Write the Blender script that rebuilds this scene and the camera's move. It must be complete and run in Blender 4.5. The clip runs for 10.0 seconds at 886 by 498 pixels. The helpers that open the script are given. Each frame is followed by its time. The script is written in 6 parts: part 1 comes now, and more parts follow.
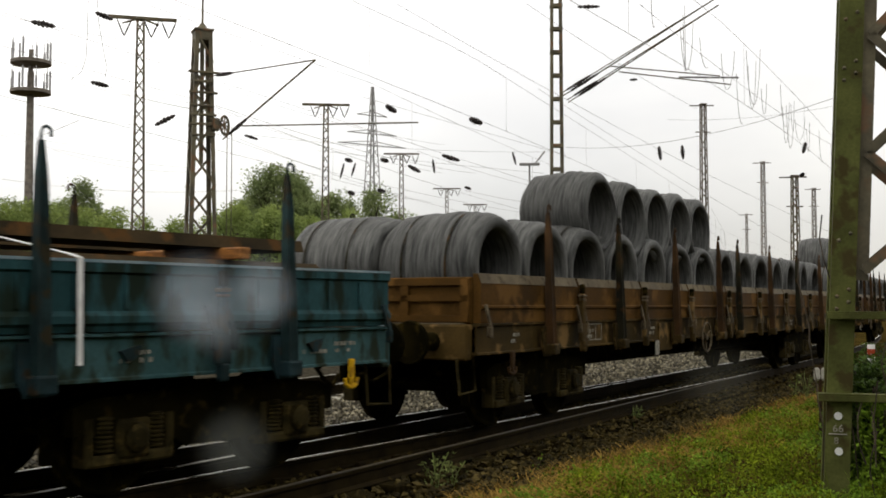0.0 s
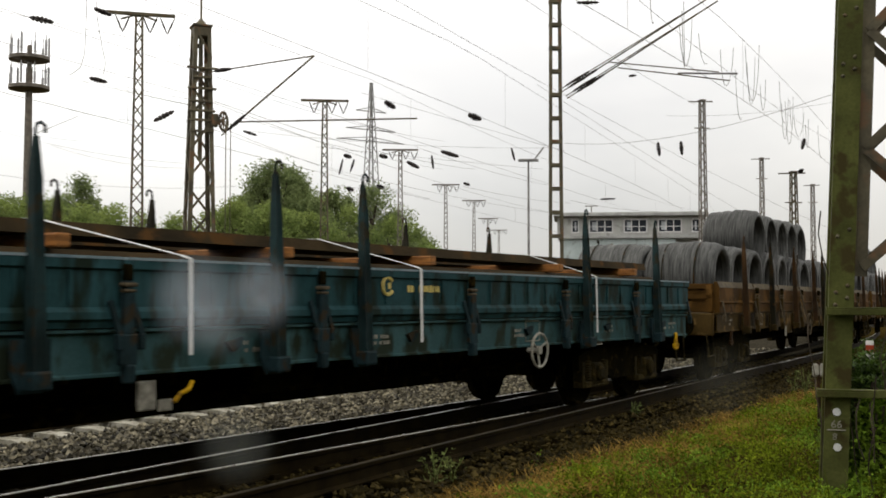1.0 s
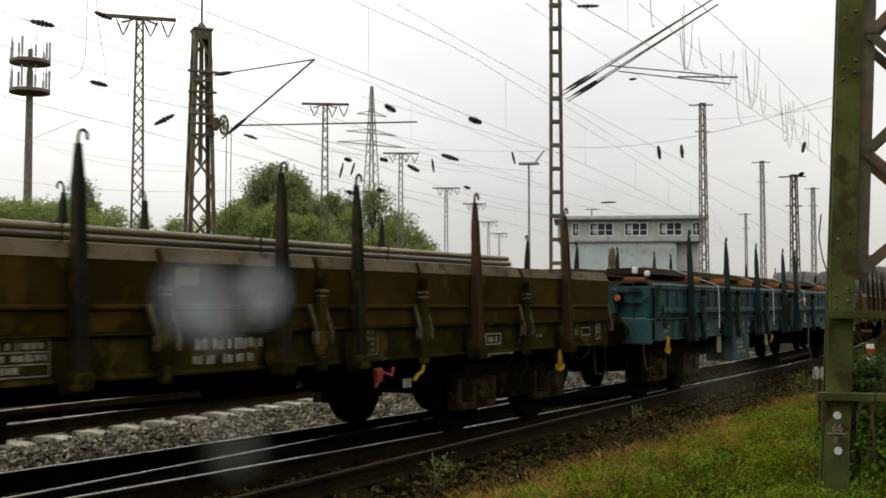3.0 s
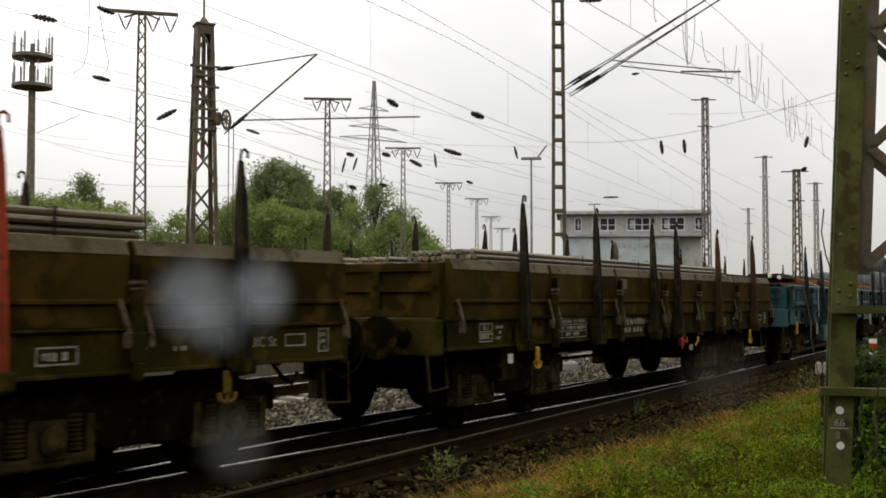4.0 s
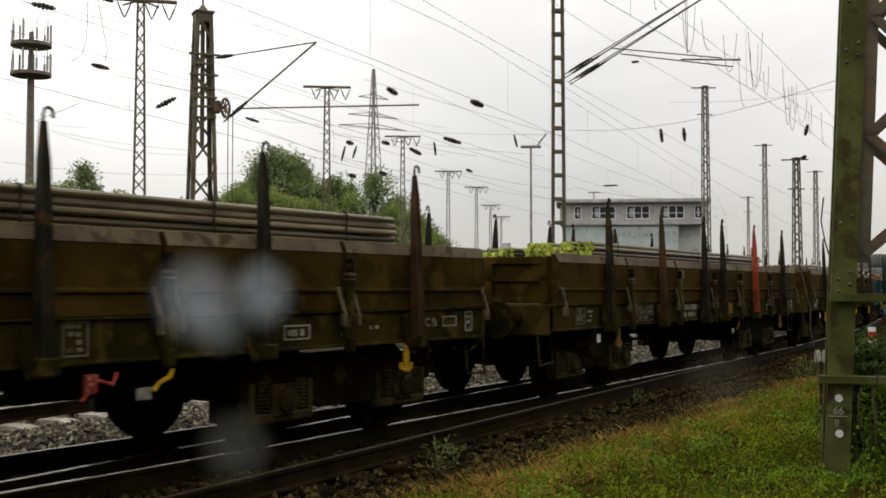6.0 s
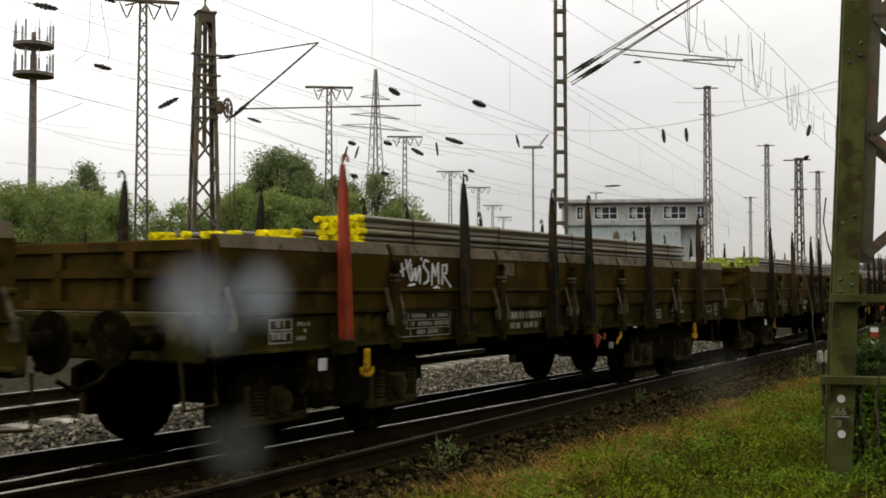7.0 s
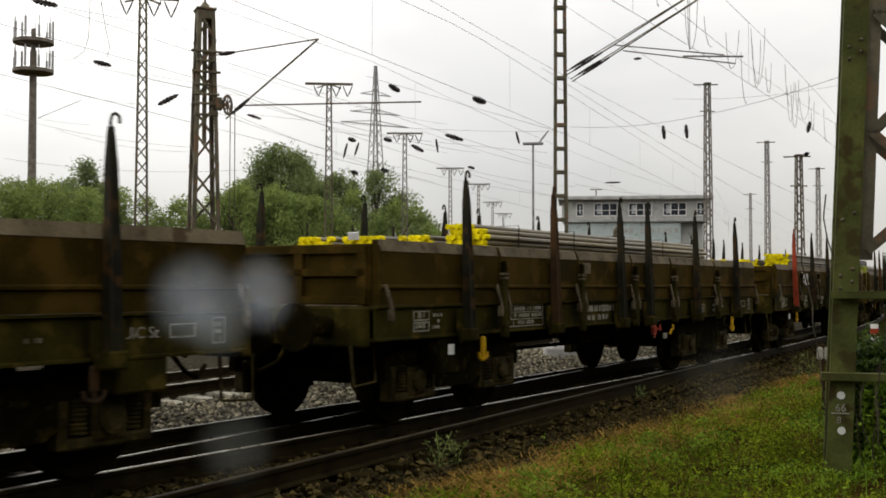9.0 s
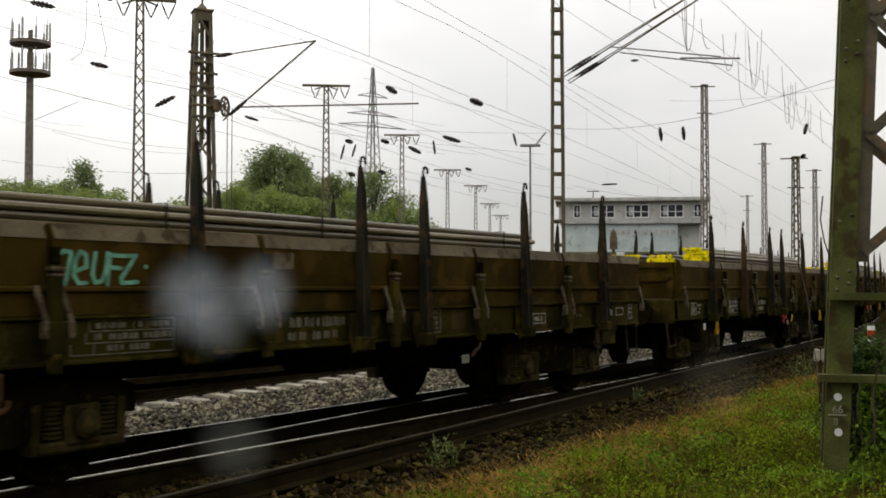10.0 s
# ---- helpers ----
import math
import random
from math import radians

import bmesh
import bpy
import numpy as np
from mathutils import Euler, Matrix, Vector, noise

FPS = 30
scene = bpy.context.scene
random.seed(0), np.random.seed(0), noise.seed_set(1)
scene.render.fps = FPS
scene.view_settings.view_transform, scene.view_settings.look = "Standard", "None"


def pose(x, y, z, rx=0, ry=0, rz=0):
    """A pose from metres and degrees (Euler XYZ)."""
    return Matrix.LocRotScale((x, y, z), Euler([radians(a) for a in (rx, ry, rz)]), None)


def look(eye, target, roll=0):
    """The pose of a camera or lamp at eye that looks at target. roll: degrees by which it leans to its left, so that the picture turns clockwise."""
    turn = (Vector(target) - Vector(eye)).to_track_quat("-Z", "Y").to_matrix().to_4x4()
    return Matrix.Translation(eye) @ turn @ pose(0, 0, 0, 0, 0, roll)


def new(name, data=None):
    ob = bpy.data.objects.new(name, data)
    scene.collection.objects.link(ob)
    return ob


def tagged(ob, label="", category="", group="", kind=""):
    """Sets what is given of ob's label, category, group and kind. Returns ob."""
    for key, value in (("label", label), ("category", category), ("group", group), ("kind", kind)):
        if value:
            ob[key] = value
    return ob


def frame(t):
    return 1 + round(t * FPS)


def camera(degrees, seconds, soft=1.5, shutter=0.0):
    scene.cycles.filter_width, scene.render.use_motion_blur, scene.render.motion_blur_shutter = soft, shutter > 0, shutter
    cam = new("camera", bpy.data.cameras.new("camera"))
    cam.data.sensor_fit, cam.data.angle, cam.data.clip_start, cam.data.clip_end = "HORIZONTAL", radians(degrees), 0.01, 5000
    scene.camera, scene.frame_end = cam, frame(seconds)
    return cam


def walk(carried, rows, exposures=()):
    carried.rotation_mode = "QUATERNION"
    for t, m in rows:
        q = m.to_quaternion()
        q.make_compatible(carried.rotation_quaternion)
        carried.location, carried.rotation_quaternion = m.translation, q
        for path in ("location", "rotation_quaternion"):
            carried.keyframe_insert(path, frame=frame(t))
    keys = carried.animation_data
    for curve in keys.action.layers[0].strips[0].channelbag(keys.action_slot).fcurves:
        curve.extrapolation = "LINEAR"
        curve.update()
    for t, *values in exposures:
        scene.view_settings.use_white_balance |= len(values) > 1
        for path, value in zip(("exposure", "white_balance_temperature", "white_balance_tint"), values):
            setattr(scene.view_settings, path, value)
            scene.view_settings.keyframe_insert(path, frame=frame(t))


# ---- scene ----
# The camera stands beside the yard and is held by hand: it only turns a little.
cam = camera(44.0, 10.0, soft=1.72, shutter=0.14)
EYE = (0.0, 0.0, 1.449)
TURNS = (
    (0.0, 55.326, 2.949), (0.5, 55.296, 2.920), (1.0, 55.385, 2.742), (1.5, 55.414, 2.654), (2.0, 55.296, 2.772),
    (2.5, 55.385, 2.949), (4.0, 55.237, 2.654), (4.5, 55.237, 2.418), (5.0, 55.326, 2.270), (5.5, 55.326, 2.093),
    (7.0, 55.149, 2.063), (7.5, 55.119, 2.093), (8.0, 55.149, 2.083), (8.5, 55.149, 1.916), (9.0, 55.149, 1.886),
    (9.5, 55.237, 1.886), (10.0, 55.296, 1.975))
CAMERA_ROWS = [(t, pose(*EYE, 90 + up, 0, -turn)) for t, turn, up in TURNS]
walk(cam, CAMERA_ROWS, [(0.0, 0.20, 6900, 10), (1.0, 0.11, 6900, 10), (2.5, 0.04, 6900, 10), (4.5, 0.0, 6900, 10), (10.0, 0.0, 6900, 10)])

# ---- light: a white overcast sky and a weak, wide sun behind it ----
world = bpy.data.worlds.new("overcast_sky")
scene.world = world
world.use_nodes = True
wn, wl = world.node_tree.nodes, world.node_tree.links
bg = wn["Background"]
wco = wn.new("ShaderNodeTexCoord")
wmap = wn.new("ShaderNodeMapping")
wmap.inputs["Scale"].default_value = (1.0, 1.0, 2.6)
wnoise = wn.new("ShaderNodeTexNoise")
wnoise.inputs["Scale"].default_value = 1.7
wnoise.inputs["Detail"].default_value = 5.0
wramp = wn.new("ShaderNodeValToRGB")
wramp.color_ramp.elements[0].position, wramp.color_ramp.elements[0].color = 0.36, (0.74, 0.75, 0.77, 1)
wramp.color_ramp.elements[1].position, wramp.color_ramp.elements[1].color = 0.62, (1.0, 1.0, 1.0, 1)
wsky = wn.new("ShaderNodeTexSky")
wsky.sky_type, wsky.sun_disc = "NISHITA", False
wsky.sun_elevation, wsky.sun_rotation = radians(52), radians(200)
wadd = wn.new("ShaderNodeMixRGB")
wadd.blend_type, wadd.inputs["Fac"].default_value = "ADD", 0.012
wl.new(wco.outputs["Generated"], wmap.inputs["Vector"])
wl.new(wmap.outputs["Vector"], wnoise.inputs["Vector"])
wl.new(wnoise.outputs["Fac"], wramp.inputs["Fac"])
wsep = wn.new("ShaderNodeSeparateXYZ")
wdiff = wn.new("ShaderNodeMath")
wdiff.operation = "SUBTRACT"
wtone = wn.new("ShaderNodeMapRange")
wtone.inputs["From Min"].default_value, wtone.inputs["From Max"].default_value = -0.1, 0.75
wtone.inputs["To Min"].default_value, wtone.inputs["To Max"].default_value = 1.14, 0.90
# an overcast sky is darkest at the horizon and brightens towards the zenith
wrise = wn.new("ShaderNodeMapRange")
wrise.interpolation_type = "SMOOTHSTEP"
wrise.inputs["From Min"].default_value, wrise.inputs["From Max"].default_value = 0.0, 0.30
wrise.inputs["To Min"].default_value, wrise.inputs["To Max"].default_value = 0.58, 1.16
wboth = wn.new("ShaderNodeMath")
wboth.operation = "MULTIPLY"
wmul = wn.new("ShaderNodeVectorMath")
wmul.operation = "SCALE"
wl.new(wco.outputs["Generated"], wsep.inputs[0])
wl.new(wsep.outputs["X"], wdiff.inputs[0])
wl.new(wsep.outputs["Y"], wdiff.inputs[1])
wl.new(wdiff.outputs[0], wtone.inputs["Value"])
wl.new(wramp.outputs["Color"], wmul.inputs[0])
wl.new(wsep.outputs["Z"], wrise.inputs["Value"])
wl.new(wtone.outputs["Result"], wboth.inputs[0])
wl.new(wrise.outputs["Result"], wboth.inputs[1])
wl.new(wboth.outputs[0], wmul.inputs["Scale"])
wl.new(wmul.outputs["Vector"], wadd.inputs["Color1"])
wl.new(wsky.outputs["Color"], wadd.inputs["Color2"])
wl.new(wadd.outputs["Color"], bg.inputs["Color"])
bg.inputs["Strength"].default_value = 1.08

sun = new("sun", bpy.data.lights.new("sun", "SUN"))
sun.data.energy, sun.data.angle, sun.data.color = 0.6, radians(25), (1.0, 0.97, 0.92)
sun.matrix_world = look((-30, 45, 75), (0, 0, 0))


# ---- materials ----
def mat(name, col, col2=None, scale=4.0, rough=0.6, metal=0.0, bump=0.2, fine=60.0, stain=None, stain_amount=0.5,
        spread=0.12, spec=0.18, vary=0.0, stretch=(1, 1, 1), leafy=0.0):
    """Two scales of variation, stains with their own shape and a fine relief, in object space."""
    m = bpy.data.materials.new(name)
    m.use_nodes = True
    n, l = m.node_tree.nodes, m.node_tree.links
    b = n["Principled BSDF"]
    col2 = col2 or tuple(c * 0.6 for c in col)
    co = n.new("ShaderNodeTexCoord")
    mp = n.new("ShaderNodeMapping")
    mp.inputs["Scale"].default_value = stretch
    info = n.new("ShaderNodeObjectInfo")
    shift = n.new("ShaderNodeVectorMath")
    shift.operation = "ADD"
    l.new(co.outputs["Object"], mp.inputs["Vector"])
    l.new(mp.outputs["Vector"], shift.inputs[0])
    l.new(info.outputs["Random"], shift.inputs[1])
    big = n.new("ShaderNodeTexNoise")
    big.inputs["Scale"].default_value, big.inputs["Detail"].default_value = scale, 6
    small = n.new("ShaderNodeTexNoise")
    small.inputs["Scale"].default_value, small.inputs["Detail"].default_value = fine, 3
    for t in (big, small):
        l.new(shift.outputs[0], t.inputs["Vector"])
    ramp = n.new("ShaderNodeValToRGB")
    ramp.color_ramp.elements[0].position, ramp.color_ramp.elements[1].position = 0.5 - spread, 0.5 + spread
    ramp.color_ramp.elements[0].color, ramp.color_ramp.elements[1].color = (*col2, 1), (*col, 1)
    l.new(big.outputs["Fac"], ramp.inputs["Fac"])
    grain = n.new("ShaderNodeMixRGB")
    grain.blend_type, grain.inputs["Fac"].default_value = "OVERLAY", 0.35
    l.new(ramp.outputs["Color"], grain.inputs["Color1"])
    l.new(small.outputs["Fac"], grain.inputs["Color2"])
    out = grain.outputs["Color"]
    if stain:
        sn = n.new("ShaderNodeTexNoise")
        sn.inputs["Scale"].default_value, sn.inputs["Detail"].default_value = scale * 2.3, 8
        l.new(shift.outputs[0], sn.inputs["Vector"])
        sr = n.new("ShaderNodeValToRGB")
        sr.color_ramp.elements[0].position, sr.color_ramp.elements[1].position = 0.66 - 0.24 * stain_amount, 0.72 - 0.16 * stain_amount
        l.new(sn.outputs["Fac"], sr.inputs["Fac"])
        mx = n.new("ShaderNodeMixRGB")
        l.new(sr.outputs["Color"], mx.inputs["Fac"])
        l.new(out, mx.inputs["Color1"])
        mx.inputs["Color2"].default_value = (*stain, 1)
        out = mx.outputs["Color"]
    if vary:
        hv = n.new("ShaderNodeHueSaturation")
        mr = n.new("ShaderNodeMapRange")
        mr.inputs["To Min"].default_value, mr.inputs["To Max"].default_value = 1 - vary, 1 + vary
        geo = n.new("ShaderNodeNewGeometry")
        sm = n.new("ShaderNodeMath")
        sm.operation = "ADD"
        fr = n.new("ShaderNodeMath")
        fr.operation = "FRACT"
        l.new(geo.outputs["Random Per Island"], sm.inputs[0])
        l.new(info.outputs["Random"], sm.inputs[1])
        l.new(sm.outputs[0], fr.inputs[0])
        l.new(fr.outputs[0], mr.inputs["Value"])
        l.new(mr.outputs["Result"], hv.inputs["Value"])
        l.new(out, hv.inputs["Color"])
        out = hv.outputs["Color"]
    l.new(out, b.inputs["Base Color"])
    rr = n.new("ShaderNodeMapRange")
    rr.inputs["To Min"].default_value, rr.inputs["To Max"].default_value = max(0.02, rough - 0.15), min(1, rough + 0.15)
    l.new(big.outputs["Fac"], rr.inputs["Value"])
    l.new(rr.outputs["Result"], b.inputs["Roughness"])
    b.inputs["Metallic"].default_value = metal
    b.inputs["Specular IOR Level"].default_value = spec
    if leafy:
        tl = n.new("ShaderNodeBsdfTranslucent")
        mxs = n.new("ShaderNodeMixShader")
        mxs.inputs["Fac"].default_value = leafy
        l.new(out, tl.inputs["Color"])
        l.new(b.outputs[0], mxs.inputs[1])
        l.new(tl.outputs[0], mxs.inputs[2])
        l.new(mxs.outputs[0], n["Material Output"].inputs["Surface"])
    if bump:
        bp = n.new("ShaderNodeBump")
        bp.inputs["Strength"].default_value, bp.inputs["Distance"].default_value = bump, 0.01
        l.new(small.outputs["Fac"], bp.inputs["Height"])
        l.new(bp.outputs["Normal"], b.inputs["Normal"])
    return m


BROWN = mat("weathered_brown_paint", (0.044, 0.028, 0.0045), (0.020, 0.0135, 0.0025), 1.3, 0.7, 0, 0.15, 40, (0.058, 0.034, 0.007), 0.55, spec=0.02)
BROWN_LOW = mat("dirty_brown_sole_bar", (0.034, 0.028, 0.0055), (0.013, 0.0115, 0.0025), 1.7, 0.75, 0, 0.2, 40, (0.058, 0.042, 0.009), 0.5, spec=0.02)
# Sky sheen on edges is put into this pale tone; worn patches share it.
BROWN_CAP = mat("worn_and_skylit_pale_edge", (0.13, 0.104, 0.062), (0.075, 0.057, 0.031), 2.5, 0.6, 0, 0.15, 40, (0.05, 0.034, 0.015), 0.5, spec=0.08)
RUSTY = mat("rust_red_wagon_paint", (0.078, 0.038, 0.008), (0.036, 0.018, 0.004), 1.2, 0.65, 0, 0.2, 40, (0.120, 0.060, 0.015), 0.5, spec=0.05)
RUSTY_LOW = mat("rusty_sole_bar", (0.066, 0.041, 0.012), (0.026, 0.018, 0.006), 1.5, 0.65, 0, 0.2, 40, (0.16, 0.098, 0.036), 0.5, spec=0.05)
BLUE = mat("faded_blue_wagon_paint", (0.026, 0.076, 0.084), (0.012, 0.039, 0.042), 1.5, 0.55, 0, 0.2, 40, (0.011, 0.019, 0.013), 0.74, spec=0.06, stretch=(1.6, 1, 0.5), spread=0.2)
BLUE_LOW = mat("dusty_blue_sole_bar", (0.052, 0.115, 0.118), (0.022, 0.058, 0.060), 1.6, 0.6, 0, 0.2, 40, (0.020, 0.028, 0.018), 0.70, spec=0.06, stretch=(1.4, 1, 0.7), spread=0.2)
# Paler than the boards: sky light on the upper edges, put into the colour.
BLUE_CAP = mat("skylit_pale_blue_edge", (0.23, 0.29, 0.31), (0.12, 0.19, 0.22), 2.5, 0.4, 0, 0.1, 40)
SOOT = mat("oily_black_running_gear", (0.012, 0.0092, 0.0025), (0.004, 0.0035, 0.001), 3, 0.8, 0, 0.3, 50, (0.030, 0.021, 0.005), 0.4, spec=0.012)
STAKE = mat("dark_steel_stake", (0.020, 0.018, 0.009), (0.009, 0.008, 0.005), 3, 0.6, 0.0, 0.15, 50, (0.045, 0.024, 0.008), 0.45, spec=0.08)
GRIME = mat("brown_brake_dust_grime", (0.046, 0.035, 0.012), (0.016, 0.0125, 0.004), 5, 0.7, 0, 0.3, 50, (0.070, 0.049, 0.015), 0.4, spec=0.05)
STAKE_BLUE = mat("grimy_blue_stake", (0.017, 0.036, 0.037), (0.008, 0.015, 0.015), 3, 0.6, 0.0, 0.15, 50, (0.026, 0.022, 0.012), 0.5, spec=0.06)
STAKE_RUST = mat("rusty_stake", (0.060, 0.030, 0.011), (0.026, 0.016, 0.008), 3, 0.6, 0, 0.2, 50, spec=0.08)
STAKE_RED = mat("bright_red_stake", (0.30, 0.042, 0.013), (0.17, 0.026, 0.009), 3, 0.5, 0, 0.1, 50, (0.10, 0.03, 0.012), 0.3)
LATCH = mat("worn_grey_latch", (0.125, 0.100, 0.062), (0.050, 0.038, 0.022), 8, 0.6, 0.0, 0.2, 60, (0.05, 0.028, 0.012), 0.5, spec=0.08)
YELLOW = mat("signal_yellow_paint", (0.56, 0.33, 0.010), (0.34, 0.18, 0.008), 8, 0.6, 0, 0.1, 60, (0.14, 0.08, 0.02), 0.35, spec=0.08)
YTIP = mat("yellow_sprayed_bar_end", (0.80, 0.68, 0.008), (0.58, 0.47, 0.008), 25, 0.6, 0, 0.05, vary=0.25, spec=0.05)
GTIP = mat("yellow_green_bar_end", (0.50, 0.54, 0.10), (0.16, 0.20, 0.03), 30, 0.6, 0, 0.05, vary=0.6, spec=0.05)
VTIP = mat("violet_sprayed_bar_end", (0.20, 0.12, 0.38), (0.12, 0.08, 0.25), 30, 0.6, 0, 0.05, vary=0.3)
BAR = mat("mill_scaled_steel_bar", (0.165, 0.132, 0.060), (0.078, 0.059, 0.024), 2.0, 0.34, 0.1, 0.15, 50, (0.085, 0.055, 0.024), 0.3, vary=0.4, stretch=(0.3, 3, 3), spec=0.8)
SLAB = mat("rusty_steel_sheet_pile", (0.052, 0.036, 0.018), (0.024, 0.018, 0.010), 2, 0.75, 0.0, 0.2, 40, (0.085, 0.042, 0.014), 0.4, spec=0.04)
TIMBER = mat("wet_orange_timber", (0.33, 0.135, 0.035), (0.17, 0.068, 0.018), 5, 0.6, 0, 0.2, 60, stretch=(1, 1, 6))
WEB = mat("white_lashing_strap", (0.72, 0.72, 0.70), (0.58, 0.58, 0.56), 10, 0.7, 0, 0.1)
PALE = mat("chalky_white_marking", (0.34, 0.325, 0.27), (0.13, 0.12, 0.095), 14, 0.7, 0, 0.05, spread=0.2)
MINT = mat("mint_green_spray_paint", (0.165, 0.40, 0.27), (0.09, 0.24, 0.16), 14, 0.6, 0, 0.0)
LOGO = mat("yellow_sign_paint", (0.62, 0.50, 0.16), (0.45, 0.36, 0.11), 10, 0.6, 0, 0.0)
RED = mat("red_lacquer", (0.34, 0.045, 0.025), (0.20, 0.03, 0.018), 14, 0.6, 0, 0.05, 60, (0.30, 0.24, 0.2), 0.45, spec=0.06)
WIRE_ROD = mat("grey_wire_rod", (0.125, 0.126, 0.118), (0.020, 0.021, 0.020), 6.0, 0.55, 0.25, 0.9, 22, vary=0.2, stretch=(0.5, 6, 0.5), spread=0.22)
HOLE = mat("shaded_wire_rod_inside", (0.05, 0.05, 0.05), (0.025, 0.025, 0.026), 3, 0.6, 0.3, 0.4, 40)
TREAD = mat("bright_wheel_tread", (0.30, 0.29, 0.27), (0.18, 0.17, 0.16), 6, 0.35, 0.9, 0.05)
RAILTOP = mat("polished_rail_head", (0.40, 0.37, 0.31), (0.20, 0.18, 0.145), 2, 0.28, 1.0, 0.02)
RAILDULL = mat("dull_rusty_rail_head", (0.060, 0.046, 0.024), (0.024, 0.018, 0.010), 3, 0.5, 0.0, 0.05, spec=0.2)
BLUE_DARK = mat("grimy_dark_blue_fitting", (0.016, 0.036, 0.042), (0.008, 0.017, 0.018), 3, 0.65, 0, 0.2, 40, (0.030, 0.022, 0.012), 0.5, spec=0.08)
RAILSIDE = mat("rusty_wet_rail_side", (0.020, 0.014, 0.005), (0.009, 0.006, 0.002), 4, 0.65, 0, 0.2, spec=0.03)
SLEEPER = mat("pale_concrete_sleeper", (0.42, 0.40, 0.33), (0.26, 0.245, 0.19), 4, 0.8, 0, 0.2, 50, (0.12, 0.10, 0.065), 0.55, spec=0.08)
WOOD_SLEEPER = mat("tarred_wooden_sleeper", (0.026, 0.019, 0.006), (0.009, 0.007, 0.002), 4, 0.75, 0, 0.3, 50, spec=0.02, stretch=(4, 1, 1))
GRAVEL = mat("wet_grey_ballast_stone", (0.200, 0.176, 0.118), (0.052, 0.045, 0.027), 6, 0.6, 0, 0.3, 60, vary=0.85, spec=0.15)
DARK_GRAVEL = mat("oily_brown_ballast_stone", (0.068, 0.050, 0.016), (0.018, 0.014, 0.004), 6, 0.65, 0, 0.3, 60, vary=0.7, spec=0.05)
EARTH = mat("wet_brown_earth", (0.050, 0.034, 0.009), (0.018, 0.013, 0.0035), 1.6, 0.85, 0, 0.5, 25, (0.066, 0.048, 0.012), 0.4, spec=0.0)
BED = mat("grey_ballast_bed", (0.060, 0.053, 0.038), (0.024, 0.021, 0.015), 9, 0.8, 0, 0.7, 22, (0.015, 0.013, 0.009), 0.5, spec=0.0)
LEAF = mat("fresh_weed_leaf", (0.160, 0.205, 0.013), (0.056, 0.082, 0.004), 1.6, 0.65, 0, 0.0, 30, vary=0.7, leafy=0.3, spec=0.02)
LEAF_B = mat("bright_weed_leaf", (0.185, 0.290, 0.030), (0.078, 0.145, 0.012), 1.5, 0.65, 0, 0.0, 30, vary=0.55, leafy=0.3, spec=0.02)
STRAW = mat("dry_reddish_grass", (0.33, 0.205, 0.052), (0.16, 0.100, 0.024), 1.2, 0.75, 0, 0.0, 30, vary=0.45, leafy=0.3, spec=0.01)
CROWN = mat("summer_tree_leaf", (0.235, 0.285, 0.118), (0.145, 0.190, 0.076), 0.25, 0.7, 0, 0.0, 6, vary=0.3, leafy=0.5, spec=0.05)
CROWN_B = mat("light_bush_leaf", (0.255, 0.315, 0.095), (0.150, 0.205, 0.062), 0.3, 0.7, 0, 0.0, 6, vary=0.3, leafy=0.5, spec=0.05)
IVY = mat("dark_ivy_leaf", (0.078, 0.125, 0.020), (0.026, 0.050, 0.008), 1.5, 0.6, 0, 0.0, 30, vary=0.6, leafy=0.3, spec=0.08)
BARK = mat("grey_brown_bark", (0.075, 0.058, 0.040), (0.035, 0.028, 0.020), 3, 0.85, 0, 0.5, 20)
MAST = mat("dark_weathered_mast_steel", (0.125, 0.108, 0.066), (0.060, 0.052, 0.034), 1.5, 0.6, 0.05, 0.15, 30, (0.14, 0.080, 0.042), 0.4)
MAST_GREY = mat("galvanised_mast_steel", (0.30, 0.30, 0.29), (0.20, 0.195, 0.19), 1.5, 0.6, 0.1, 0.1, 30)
# Distance haze is put into this paler colour of the far masts.
MAST_FAR = mat("hazed_grey_brown_mast_steel", (0.19, 0.165, 0.135), (0.115, 0.10, 0.082), 1.5, 0.6, 0.1, 0.1, 30)
MAST_GREEN = mat("grey_green_post_paint", (0.090, 0.098, 0.029), (0.050, 0.054, 0.016), 2.2, 0.65, 0, 0.2, 40, (0.044, 0.036, 0.013), 0.40, spec=0.04)
CABLE = mat("dull_overhead_wire", (0.20, 0.195, 0.19), (0.13, 0.125, 0.12), 3, 0.6, 0.2, 0.0)
GLAZE = mat("dark_brown_insulator_glaze", (0.035, 0.028, 0.024), (0.018, 0.015, 0.014), 6, 0.25, 0, 0.0)
RENDER_WALL = mat("pale_grey_wall_render", (0.45, 0.45, 0.42), (0.35, 0.35, 0.33), 0.6, 0.8, 0, 0.1, 20, (0.28, 0.28, 0.26), 0.4)
TILE_WALL = mat("pale_blue_green_cladding", (0.45, 0.51, 0.50), (0.37, 0.43, 0.42), 0.8, 0.6, 0, 0.05, 20, (0.30, 0.33, 0.31), 0.3)
ROOF = mat("grey_flat_roof_edge", (0.42, 0.42, 0.40), (0.30, 0.30, 0.285), 1, 0.7, 0, 0.1, 20)
FRAME_W = mat("white_window_frame", (0.70, 0.70, 0.68), (0.6, 0.6, 0.58), 4, 0.5, 0, 0.0)
GLASS = mat("dark_window_glass", (0.030, 0.036, 0.045), (0.018, 0.022, 0.03), 1, 0.08, 0, 0.0)
